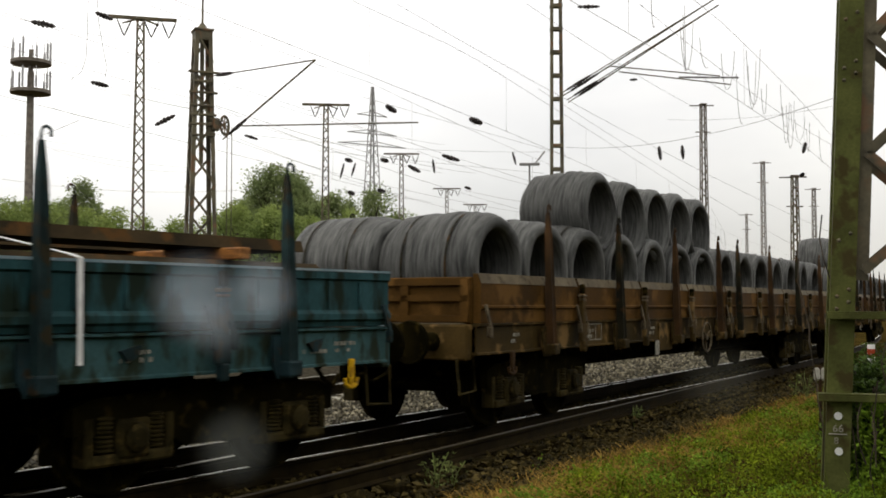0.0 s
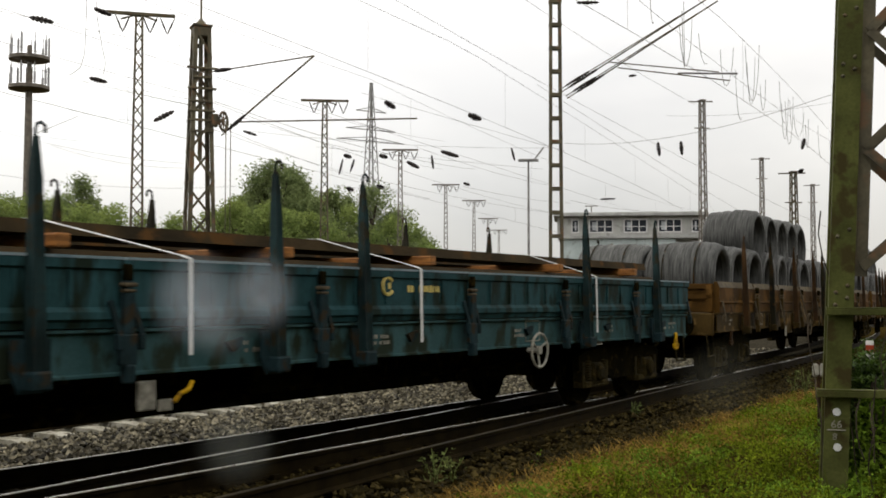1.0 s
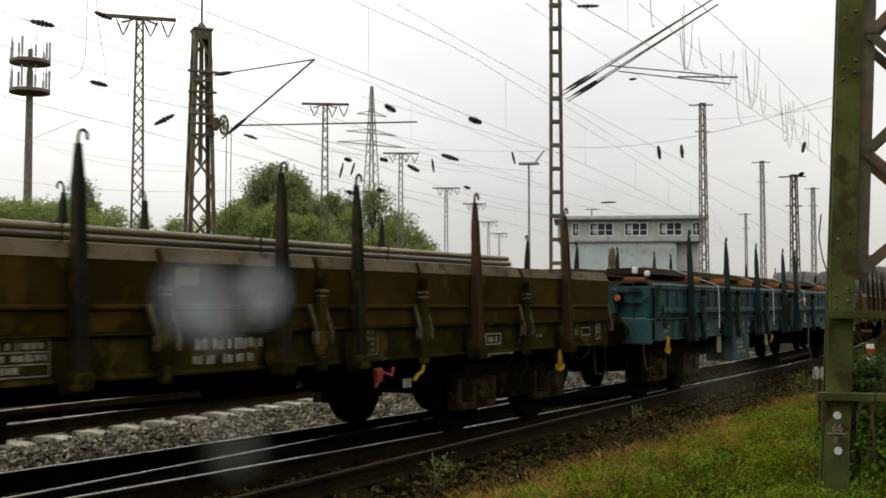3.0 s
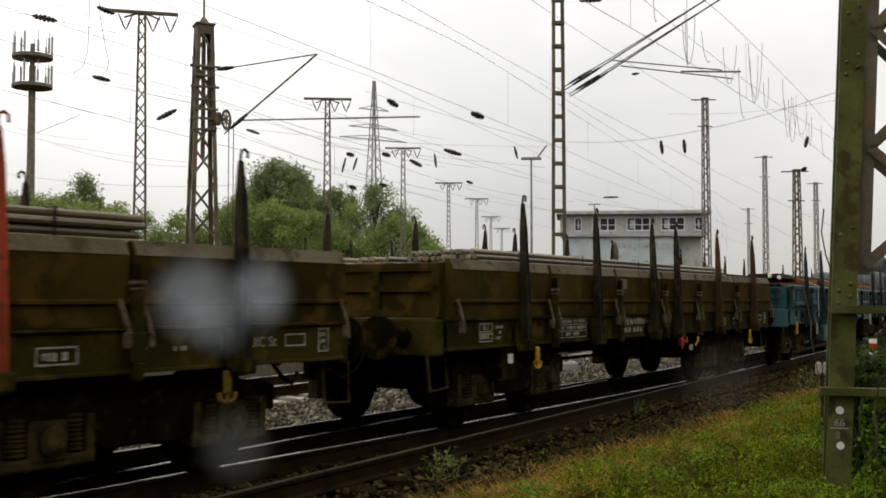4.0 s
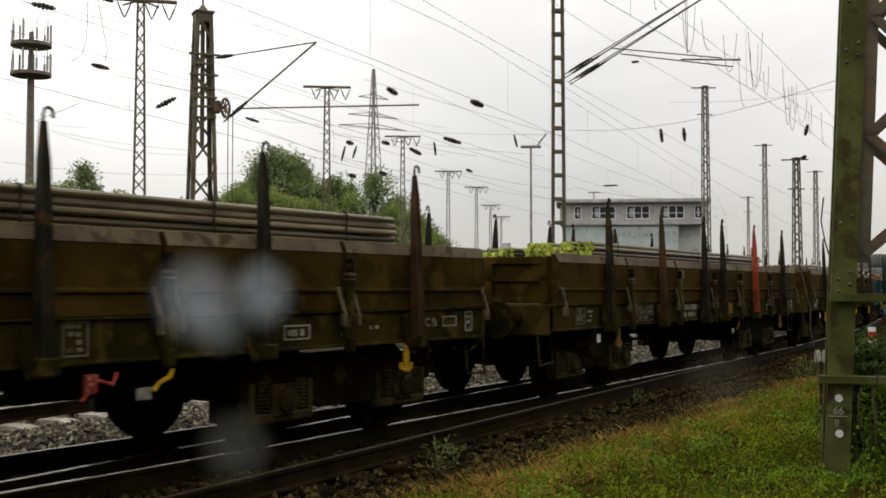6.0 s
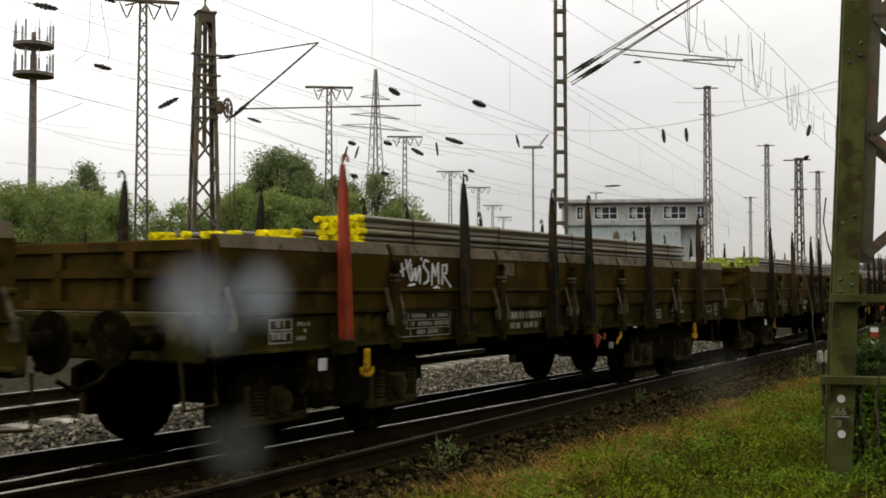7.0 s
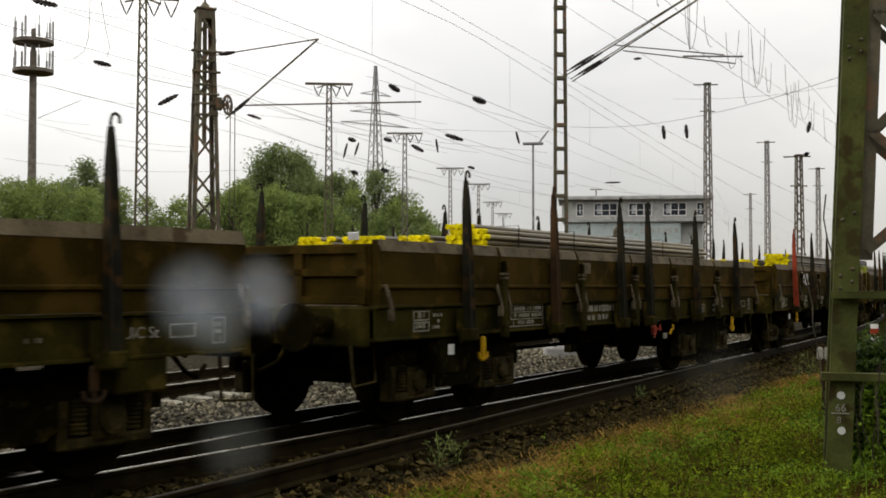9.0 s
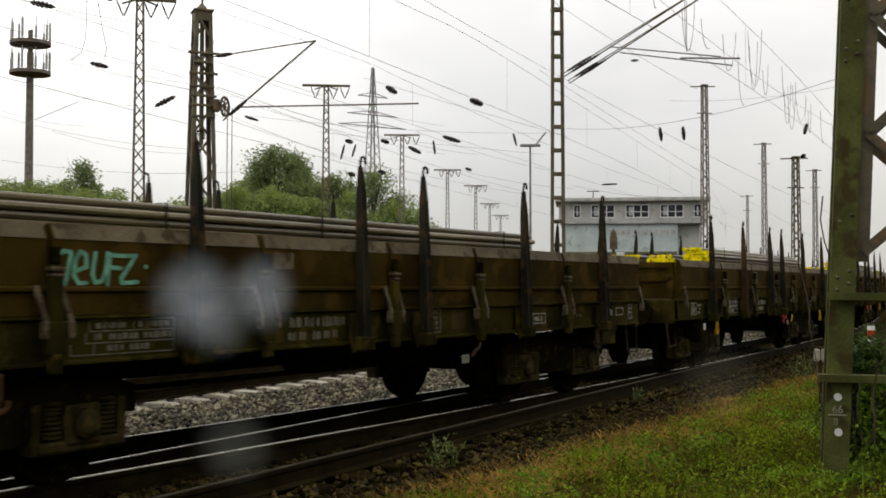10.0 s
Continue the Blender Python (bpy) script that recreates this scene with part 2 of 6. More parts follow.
CONCRETE = mat("grey_mast_concrete", (0.36, 0.35, 0.33), (0.26, 0.25, 0.235), 1, 0.8, 0, 0.2, 20)
ANTENNA = mat("pale_antenna_plastic", (0.42, 0.42, 0.42), (0.30, 0.30, 0.31), 3, 0.5, 0, 0.0)
WHEEL_PAINT = mat("pale_hand_wheel_paint", (0.36, 0.345, 0.29), (0.22, 0.21, 0.17), 8, 0.6, 0, 0.05)
OCHRE = mat("grimy_ochre_paint", (0.20, 0.125, 0.014), (0.10, 0.062, 0.010), 6, 0.6, 0, 0.1, 50, (0.05, 0.034, 0.012), 0.5, spec=0.06)
DULL = mat("faded_grey_marking", (0.17, 0.155, 0.115), (0.075, 0.066, 0.045), 10, 0.75, 0, 0.05, spread=0.25, spec=0.04)
GREY_WEED = mat("grey_green_weed_leaf", (0.20, 0.235, 0.075), (0.10, 0.125, 0.04), 2, 0.7, 0, 0.0, 30, vary=0.4, leafy=0.3, spec=0.03)
WHITE = mat("white_enamel", (0.72, 0.72, 0.70), (0.55, 0.55, 0.52), 5, 0.5, 0, 0.05)


# ---- mesh building ----
class Shape:
    """Vertices and faces of one mesh."""

    def __init__(self):
        self.v, self.f = [], []

    def add(self, vs, fs):
        k = len(self.v)
        self.v += [tuple(p) for p in vs]
        self.f += [tuple(i + k for i in q) for q in fs]
        return self

    def box(self, x0, x1, y0, y1, z0, z1):
        return self.add([(x, y, z) for z in (z0, z1) for y in (y0, y1) for x in (x0, x1)],
                        [(0, 2, 3, 1), (4, 5, 7, 6), (0, 1, 5, 4), (2, 6, 7, 3), (0, 4, 6, 2), (1, 3, 7, 5)])

    def cbox(self, x0, x1, y0, y1, z0, z1, b=0.01):
        """A box with chamfered upright and lying edges: three stacked outlines."""
        def loop(z, i):
            return [(x0 + i, y0 + b, z), (x0 + b, y0 + i, z), (x1 - b, y0 + i, z), (x1 - i, y0 + b, z),
                    (x1 - i, y1 - b, z), (x1 - b, y1 - i, z), (x0 + b, y1 - i, z), (x0 + i, y1 - b, z)]
        c = b * 0.7
        vs = loop(z0, c) + loop(z0 + b, 0) + loop(z1 - b, 0) + loop(z1, c)
        fs = [tuple(range(7, -1, -1)), tuple(range(24, 32))]
        for r in range(3):
            fs += [(r * 8 + i, r * 8 + (i + 1) % 8, r * 8 + 8 + (i + 1) % 8, r * 8 + 8 + i) for i in range(8)]
        return self.add(vs, fs)

    def tube(self, p, q, r, r2=None, n=8, cap=True):
        p, q = Vector(p), Vector(q)
        d = (q - p).normalized()
        a = d.orthogonal().normalized()
        b = d.cross(a)
        r2 = r if r2 is None else r2
        ring = [a * math.cos(2 * math.pi * i / n) + b * math.sin(2 * math.pi * i / n) for i in range(n)]
        fs = [(i, (i + 1) % n, n + (i + 1) % n, n + i) for i in range(n)]
        if cap:
            fs += [tuple(range(n - 1, -1, -1)), tuple(range(n, 2 * n))]
        return self.add([p + e * r for e in ring] + [q + e * r2 for e in ring], fs)

    def line(self, pts, r, n=6):
        pts = [Vector(p) for p in pts]
        vs, fs = [], []
        for k, p in enumerate(pts):
            d = (pts[min(k + 1, len(pts) - 1)] - pts[max(k - 1, 0)]).normalized()
            a = d.cross(Vector((0.13, 0.21, 0.97))).normalized()
            b = d.cross(a)
            vs += [p + (a * math.cos(2 * math.pi * i / n) + b * math.sin(2 * math.pi * i / n)) * r for i in range(n)]
        for k in range(len(pts) - 1):
            fs += [(k * n + i, k * n + (i + 1) % n, k * n + n + (i + 1) % n, k * n + n + i) for i in range(n)]
        fs += [tuple(range(n - 1, -1, -1)), tuple(range(len(vs) - n, len(vs)))]
        return self.add(vs, fs)

    def beam(self, p, q, w, h, up=(0, 0, 1)):
        p, q = Vector(p), Vector(q)
        d = (q - p).normalized()
        a = d.cross(Vector(up))
        a = a.normalized() if a.length > 1e-4 else d.orthogonal().normalized()
        b = a.cross(d)
        vs = [e + a * i * w / 2 + b * j * h / 2 for e in (p, q) for i, j in ((-1, -1), (1, -1), (1, 1), (-1, 1))]
        return self.add(vs, [(3, 2, 1, 0), (4, 5, 6, 7), (0, 1, 5, 4), (1, 2, 6, 5), (2, 3, 7, 6), (3, 0, 4, 7)])

    def channel(self, p, q, w, h, t, up):
        """A U-section from p to q: web w wide, flanges h deep towards up."""
        p, q = Vector(p), Vector(q)
        d = (q - p).normalized()
        b = Vector(up)
        a = d.cross(b).normalized()
        o = [(-w / 2, 0), (w / 2, 0), (w / 2, h), (w / 2 - t, h), (w / 2 - t, t), (-w / 2 + t, t), (-w / 2 + t, h), (-w / 2, h)]
        vs = [e + a * i + b * j for e in (p, q) for i, j in o]
        return self.add(vs, [(i, (i + 1) % 8, 8 + (i + 1) % 8, 8 + i) for i in range(8)] + [(0, 7, 6, 5, 4, 3, 2, 1), tuple(range(8, 16))])

    def prof(self, outline, x0, x1):
        """An outline of (y, z) drawn out along x."""
        n = len(outline)
        vs = [(x, y, z) for x in (x0, x1) for y, z in outline]
        return self.add(vs, [(i, (i + 1) % n, n + (i + 1) % n, n + i) for i in range(n)] + [tuple(range(n - 1, -1, -1)), tuple(range(n, 2 * n))])

    def plate(self, outline, y0, y1):
        """An outline of (x, z) drawn out along y."""
        n = len(outline)
        vs = [(x, y, z) for y in (y0, y1) for x, z in outline]
        return self.add(vs, [(i, (i + 1) % n, n + (i + 1) % n, n + i) for i in range(n)] + [tuple(range(n - 1, -1, -1)), tuple(range(n, 2 * n))])

    def lathe(self, p, q, steps, n=12):
        """Rings of (share of the way from p to q, radius)."""
        p, q = Vector(p), Vector(q)
        d = (q - p).normalized()
        a = d.orthogonal().normalized()
        b = d.cross(a)
        vs, fs = [], []
        for t, r in steps:
            vs += [p.lerp(q, t) + (a * math.cos(2 * math.pi * i / n) + b * math.sin(2 * math.pi * i / n)) * r for i in range(n)]
        for k in range(len(steps) - 1):
            fs += [(k * n + i, k * n + (i + 1) % n, k * n + n + (i + 1) % n, k * n + n + i) for i in range(n)]
        fs += [tuple(range(n - 1, -1, -1)), tuple(range(len(vs) - n, len(vs)))]
        return self.add(vs, fs)

    def mesh(self, name, material, smooth=False):
        me = bpy.data.meshes.new(name)
        me.from_pydata(self.v, [], self.f)
        me.materials.append(material)
        if smooth:
            me.polygons.foreach_set("use_smooth", [True] * len(me.polygons))
        me.validate()
        return me


def part(name, shape, material=None, parent=None, label="", smooth=False, at=None):
    """One mesh object under a thing or a part; shape may be a mesh that others share."""
    me = shape if isinstance(shape, bpy.types.Mesh) else shape.mesh(name, material, smooth)
    ob = new(name, me)
    if parent:
        ob.parent = parent
    if at is not None:
        ob.matrix_basis = at
    return tagged(ob, label)


def thing(name, label, category, group="", at=None, kind=""):
    """An Empty at a thing's base."""
    ob = new(name)
    ob.empty_display_size = 0.2
    if at is not None:
        ob.matrix_basis = at
    return tagged(ob, label, category, group, kind)


# ---- the line of the tracks: an arc that turns away from the camera ----
RADIUS, NEAR_RAIL, GAUGE = 263.0, 7.01, 1.505


def arc(s, off=0.0, z=0.0):
    """The pose s metres along the train's track, off metres beyond its near rail."""
    a = s / RADIUS
    return pose((RADIUS - off) * math.sin(a), NEAR_RAIL + RADIUS - (RADIUS - off) * math.cos(a), z, 0, 0, math.degrees(a))


def branch_gap(x):
    return 0.0021 * max(0.0, 28.0 - x) ** 2


# ---- ground ----
def height(x, y):
    """The grass bank beside the line, the trough of the ballast, the flat yard beyond."""
    edge = 5.25 + 0.0022 * x * x
    if y < edge:
        w = min(1.0, (edge - y) / 1.2)
        return -0.30 + 0.16 * w * w * (3 - 2 * w) + 0.05 * noise.noise((x * 0.5, y * 0.5, 3.0))
    return -0.30 + 0.02 * noise.noise((x * 0.7, y * 0.7, 0.0))


def build_ground():
    s = Shape()
    xs = [-2500, -600, -150, -40, -12] + [i * 0.8 for i in range(-10, 60)] + [60, 90, 150, 400, 1000, 2500]
    ys = [-2500, -600, -100, -25, -8] + [i * 0.45 for i in range(-10, 20)] + [9.6, 10.6, 12, 15, 20, 40, 90, 200, 600, 1200, 2500]
    n = len(xs)
    near = lambda x, y: -20 < x < 60 and -10 < y < 9.5
    vs = [(x, y, height(x, y) if near(x, y) else -0.31) for y in ys for x in xs]
    s.add(vs, [(j * n + i, j * n + i + 1, (j + 1) * n + i + 1, (j + 1) * n + i) for j in range(len(ys) - 1) for i in range(n - 1)])
    tagged(part("ground", s, EARTH, smooth=True), "dark wet earth of the railway yard under ballast and weeds", "ground", kind="structure")
    # the pale ballast shoulder between and beyond the tracks
    s = Shape()
    xs = [-8 + i * 1.6 for i in range(70)]
    rows = [(1.30, -0.27), (2.1, -0.22), (3.2, -0.25), (6.5, -0.22), (9.0, -0.26), (16.0, -0.26), (17.0, -0.30)]
    vs = []
    for o, z in rows:
        for x in xs:
            y = NEAR_RAIL + 0.0019 * x * x + o + (0.13 * max(0, x - 4) if o > 3 else 0)
            vs.append((x, y, z + 0.03 * noise.noise((x, y, 1.0))))
    n = len(xs)
    s.add(vs, [(j * n + i, j * n + i + 1, (j + 1) * n + i + 1, (j + 1) * n + i) for j in range(len(rows) - 1) for i in range(n - 1)])
    tagged(part("ballast_bed", s, BED, smooth=True), "bed of pale grey crushed ballast between the tracks", "ballast", kind="structure")


def stones(name, count, place, material, label, lo, hi):
    """Crushed stones: squashed, knocked-about octahedra, one mesh."""
    rnd = random.Random(len(name) * 31 + count)
    s = Shape()
    for _ in range(count):
        x, y, z = place(rnd)
        r = rnd.uniform(lo, hi)
        vs = []
        for a, b, c in ((1, 0, 0), (0, 1, 0), (-1, 0, 0), (0, -1, 0), (0, 0, 1), (0, 0, -1)):
            k = r * rnd.uniform(0.6, 1.3)
            vs.append((x + a * k + rnd.uniform(-r, r) * 0.35, y + b * k + rnd.uniform(-r, r) * 0.35, z + c * k * 0.8 + rnd.uniform(-r, r) * 0.25))
        s.add(vs, [(0, 1, 4), (1, 2, 4), (2, 3, 4), (3, 0, 4), (1, 0, 5), (2, 1, 5), (3, 2, 5), (0, 3, 5)])
    tagged(part(name, s, material), label, "ballast", kind="stuff")


def main_y(x):
    return NEAR_RAIL + 0.0019 * x * x


def pale_place(rnd):
    x = 5 + 33 * rnd.random() ** 1.5
    o = rnd.uniform(1.75, 5.0 + 0.13 * x)
    y = main_y(x) + o
    return x, y, (-0.20 if y < second_y(x) - 0.62 else -0.262) + 0.025 * rnd.random()


def dark_place(rnd):
    x = 4.5 + 28 * rnd.random() ** 1.4
    o = rnd.uniform(-1.75, 1.35)
    edge = o < -0.55
    return x, main_y(x) + o - branch_gap(x) * (0.6 if edge else rnd.random()), (-0.28 if edge else -0.215) + 0.045 * rnd.random()


# ---- tracks ----
def rail(fn, x0, x1, name, label, steps=60, face=None):
    """A flat-bottom rail along y = fn(x): foot, web and head, with the polished running face as its own part."""
    def sweep(outline):
        s = Shape()
        n = len(outline)
        vs, fs = [], []
        for k in range(steps + 1):
            x = x0 + (x1 - x0) * k / steps
            vs += [(x, fn(x) + a, b) for a, b in outline]
        for k in range(steps):
            fs += [(k * n + i, k * n + (i + 1) % n, k * n + n + (i + 1) % n, k * n + n + i) for i in range(n)]
        fs += [tuple(range(n - 1, -1, -1)), tuple(range(len(vs) - n, len(vs)))]
        return s.add(vs, fs)
    body = sweep([(-0.075, -0.172), (0.075, -0.172), (0.075, -0.16), (0.010, -0.145), (0.010, -0.045), (0.036, -0.035),
                  (0.036, -0.006), (-0.036, -0.006), (-0.036, -0.035), (-0.010, -0.045), (-0.010, -0.145), (-0.075, -0.16)])
    th = thing(name, label, "rail", "rails of the yard")
    part("rail_body", body, RAILSIDE, th)
    part("running_face", sweep([(-0.019, -0.006), (0.019, -0.006), (0.016, 0.0), (-0.016, 0.0)]), face or RAILTOP, th, "polished bright running face" if face is None else "dull running face")


def second_y(x):
    return 12.20 + 0.155 * (x - 9.5) + 0.0012 * (x - 9.5) ** 2


def build_tracks():
    rail(main_y, -12, 90, "rail", "worn steel rail under the train, bright on top", 90)
    rail(lambda x: main_y(x) + GAUGE, -12, 90, "rail", "worn steel rail under the train, bright on top", 90)
    rail(lambda x: main_y(x) - branch_gap(x) - (0.06 if x > 26 else 0), -8, 27.5, "rail", "rail of the branch, diverging in a turnout", 50, RAILDULL)
    rail(lambda x: main_y(x) + GAUGE - branch_gap(x) - (0.06 if x > 26 else 0), 2.2, 27.5, "rail", "rail of the branch, diverging in a turnout", 50)
    rail(second_y, -8, 70, "rail", "steel rail of the neighbouring track", 50)
    rail(lambda x: second_y(x) + GAUGE, -8, 70, "rail", "steel rail of the neighbouring track", 50)
    # sleepers: long tarred timbers under the turnout, concrete ones under the next track
    bed = thing("turnout_sleepers", "row of tarred wooden sleepers under the turnout", "sleepers", kind="structure")
    for i in range(56):
        x = -2 + i * 0.63
        y0, y1 = main_y(x) - branch_gap(x) - 0.28, main_y(x) + GAUGE + 0.45
        part("sleeper", Shape().cbox(x - 0.13, x + 0.13, y0, y1, -0.29, -0.176, 0.012), WOOD_SLEEPER, bed)
    row = thing("concrete_sleepers", "row of pale concrete sleepers under the neighbouring track", "sleepers", kind="structure")
    me = Shape().prof([(-0.55, -0.34), (2.05, -0.34), (2.05, -0.20), (1.9, -0.178), (-0.4, -0.178), (-0.55, -0.20)], -0.13, 0.13).mesh("sleeper", SLEEPER)
    for i in range(70):
        x = 1.4 + i * 0.645
        y = second_y(x)
        part("sleeper", me, None, row, at=pose(x, y, 0, 0, 0, 9 + 0.1 * (x - 9)))
    # the rail clips of the near running line
    clips = Shape()
    for i in range(50):
        x = -2 + i * 0.63
        for o in (0, GAUGE):
            y = main_y(x) + o
            clips.cbox(x - 0.05, x + 0.05, y - 0.15, y - 0.075, -0.176, -0.13, 0.01)
            clips.cbox(x - 0.05, x + 0.05, y + 0.075, y + 0.15, -0.176, -0.13, 0.01)
    tagged(part("rail_fastenings", clips, RAILSIDE), "rusty rail fastenings on the sleepers", "fastening", kind="stuff")


build_ground()
build_tracks()
stones("pale_ballast", 15000, pale_place, GRAVEL, "pale grey crushed stones between the tracks", 0.022, 0.05)
stones("dark_ballast", 21000, dark_place, DARK_GRAVEL, "dark oily ballast stones round the turnout", 0.02, 0.045)


# ---- weeds on the bank ----
def blade(s, rnd, x, y, z, h, w, lean):
    a, b = rnd.uniform(0, 6.283), rnd.uniform(0, 6.283)
    dx, dy = math.cos(a) * w / 2, math.sin(a) * w / 2
    ex, ey = math.cos(b) * lean, math.sin(b) * lean
    s.add([(x - dx, y - dy, z), (x + dx, y + dy, z), (x + ex * 0.4 + dx, y + ey * 0.4 + dy, z + h * 0.6), (x + ex * 0.4 - dx, y + ey * 0.4 - dy, z + h * 0.6),
           (x + ex, y + ey, z + h)], [(0, 1, 2, 3), (3, 2, 4)])


def leaf(s, rnd, x, y, z, size):
    n = Vector((rnd.uniform(-1, 1), rnd.uniform(-1.2, 0.6), rnd.uniform(0.2, 1.2))).normalized()
    a = n.orthogonal().normalized()
    a.rotate(Matrix.Rotation(rnd.uniform(0, 6.283), 3, n))
    b = n.cross(a)
    c = Vector((x, y, z))
    s.add([c - a * size, c + b * size * 0.45 - n * size * 0.1, c + a * size, c - b * size * 0.45 - n * size * 0.1], [(0, 1, 2, 3)])


def build_weeds():
    rnd = random.Random(4)
    green, bright, dry = Shape(), Shape(), Shape()
    for _ in range(30000):
        x = 2.2 + 19 * rnd.random() ** 1.45
        y = rnd.uniform(-0.4, 5.35 + 0.0022 * x * x)
        edge = 5.35 + 0.0022 * x * x - y
        if x * 0.3 > y + 3.0 or math.hypot(x, y) < 1.8 or (x < 4.6 and rnd.random() > (x - 1.4) / 3.2):
            continue
        z = height(x, y)
        clump = noise.noise((x * 0.9, y * 0.9, 7.0))
        tuft = noise.noise((x * 3.1, y * 3.1, 2.0))
        if edge < 1.45 + 1.0 * clump and rnd.random() < 0.92 - 0.28 * max(0.0, edge):
            for _ in range(5):
                blade(dry, rnd, x + rnd.uniform(-0.14, 0.14), y + rnd.uniform(-0.14, 0.14), z, rnd.uniform(0.04, 0.13), 0.012, 0.16)
        elif tuft > -0.25:
            for _ in range(3):
                leaf(green, rnd, x + rnd.uniform(-0.10, 0.10), y + rnd.uniform(-0.10, 0.10), z + rnd.uniform(0.02, 0.12), rnd.uniform(0.010, 0.024))
    # single plants: domes of leaves on a few stems, with dark gaps between them
    for _ in range(2600):
        x = 2.6 + 18.5 * rnd.random() ** 1.35
        y = rnd.uniform(-0.3, 5.2 + 0.0022 * x * x)
        edge = 5.35 + 0.0022 * x * x - y
        clump = noise.noise((x * 0.9, y * 0.9, 7.0))
        if x * 0.3 > y + 3.0 or math.hypot(x, y) < 2.0 or edge < 0.7 + 1.0 * clump or (x < 4.6 and rnd.random() > (x - 1.4) / 3.2):
            continue
        z = height(x, y)
        tall = rnd.uniform(0.12, 0.24) + 0.16 * max(0.0, clump) * rnd.random() + (0.16 if rnd.random() < 0.05 else 0.0)
        wide = rnd.uniform(0.09, 0.20)
        t = bright if noise.noise((x * 1.1, y * 1.1, 21.0)) + rnd.uniform(-0.25, 0.25) > 0.12 else green
        size = rnd.uniform(0.010, 0.021)
        for _ in range(46):
            a, q = rnd.uniform(0, 6.283), rnd.random() ** 0.5
            up = (1 - 0.75 * q * q) * rnd.uniform(0.62, 1.0)
            leaf(t, rnd, x + math.cos(a) * q * wide, y + math.sin(a) * q * wide, z + tall * up, size * rnd.uniform(0.7, 1.4))
        if rnd.random() < 0.25:
            blade(t if rnd.random() < 0.7 else dry, rnd, x, y, z, tall * rnd.uniform(1.1, 1.7), 0.008, 0.10)
    for _ in range(5000):
        x, y = rnd.uniform(-9, 6), rnd.uniform(-3.4, 4.6)
        if math.hypot(x, y) < 0.8 or noise.noise((x * 0.7, y * 0.7, 3.0)) < -0.05 or (x > 2.2 and y > 0):
            continue
        for _ in range(4):
            leaf(green, rnd, x + rnd.uniform(-0.15, 0.15), y + rnd.uniform(-0.15, 0.15), height(x, y) + rnd.uniform(0.02, 0.2), rnd.uniform(0.02, 0.05))
    tagged(part("weeds", green, LEAF), "dense low green weeds covering the bank", "weeds", kind="stuff")
    tagged(part("nettles", bright, LEAF_B), "brighter green leafy weeds in patches on the bank", "weeds", kind="stuff")
    tagged(part("dry_grass", dry, STRAW), "reddish dry grass along the edge of the ballast", "grass", kind="stuff")


build_weeds()


def build_unseen_hedge():
    """An unseen tall hedge, added behind the camera to block low sky light."""
    rnd = random.Random(8)
    s = Shape()
    xs = [-30 + i * 1.5 for i in range(62)]
    outline = [(0.0, -0.3), (0.5, 2.0), (0.2, 4.3), (-0.8, 5.4), (-2.0, 5.2), (-3.0, -0.3)]
    vs = []
    for x in xs:
        for oy, oz in outline:
            k = noise.noise((x * 0.35, oz * 0.5, 4.0))
            vs.append((x, -4.2 - 0.004 * x * x + oy + 0.5 * k, oz + (0.8 * k if oz > 1 else 0)))
    n = len(outline)
    s.add(vs, [(k * n + i, k * n + i + 1, k * n + n + i + 1, k * n + n + i) for k in range(len(xs) - 1) for i in range(n - 1)])
    for v in list(s.v):
        for _ in range(16):
            leaf(s, rnd, v[0] + rnd.uniform(-0.8, 0.8), v[1] + rnd.uniform(-0.1, 0.4), max(0, v[2] + rnd.uniform(-0.8, 0.7)), rnd.uniform(0.06, 0.14))
    tagged(part("hedge", s, IVY), "unseen dark-green hedge added to block low sky light", "hedge", kind="stuff")


build_unseen_hedge()


def tall_weed(x, y, h, seed):
    rnd = random.Random(seed)
    th = thing("tall_weed", "tall pale-green weed with narrow leaves at the ballast edge", "weed", "tall weeds", pose(x, y, height(x, y)))
    stem, leaves = Shape(), Shape()
    for _ in range(5):
        a, l = rnd.uniform(0, 6.28), rnd.uniform(0.05, 0.16)
        top = (math.cos(a) * l, math.sin(a) * l, h * rnd.uniform(0.7, 1.0))
        stem.line([(0, 0, -0.05), (top[0] * 0.3, top[1] * 0.3, top[2] * 0.5), top], 0.005, 5)
        for k in range(14):
            t = rnd.uniform(0.2, 1.0)
            leaf(leaves, rnd, top[0] * t + rnd.uniform(-0.06, 0.06), top[1] * t + rnd.uniform(-0.06, 0.06), top[2] * t, rnd.uniform(0.014, 0.034))
    part("stem", stem, GREY_WEED, th)
    part("leaves", leaves, GREY_WEED, th)


for wx, wy, wh, ws in ((8.46, 5.93, 0.38, 1), (14.74, 6.83, 0.32, 2), (8.87, 6.02, 0.25, 3), (20.70, 6.31, 0.5, 5), (19.57, 5.77, 0.6, 6)):
    tall_weed(wx, wy, wh, ws)


# ---- the wagons ----
WHEEL_R = 0.46
SIDE = 1.40


def wheelset_mesh():
    s = Shape()
    for y in (-1, 1):
        s.lathe((0, y * 0.685, 0), (0, y * 0.82, 0), [(0, 0.08), (0, 0.487), (0.2, 0.487), (0.26, 0.462), (0.98, 0.455), (1.0, 0.43), (0.8, 0.40), (0.62, 0.16), (1.0, 0.14), (1.0, 0.05)], 28)
    s.tube((0, -1.02, 0), (0, 1.02, 0), 0.075, n=10)
    return s.mesh("wheelset", SOOT, False)


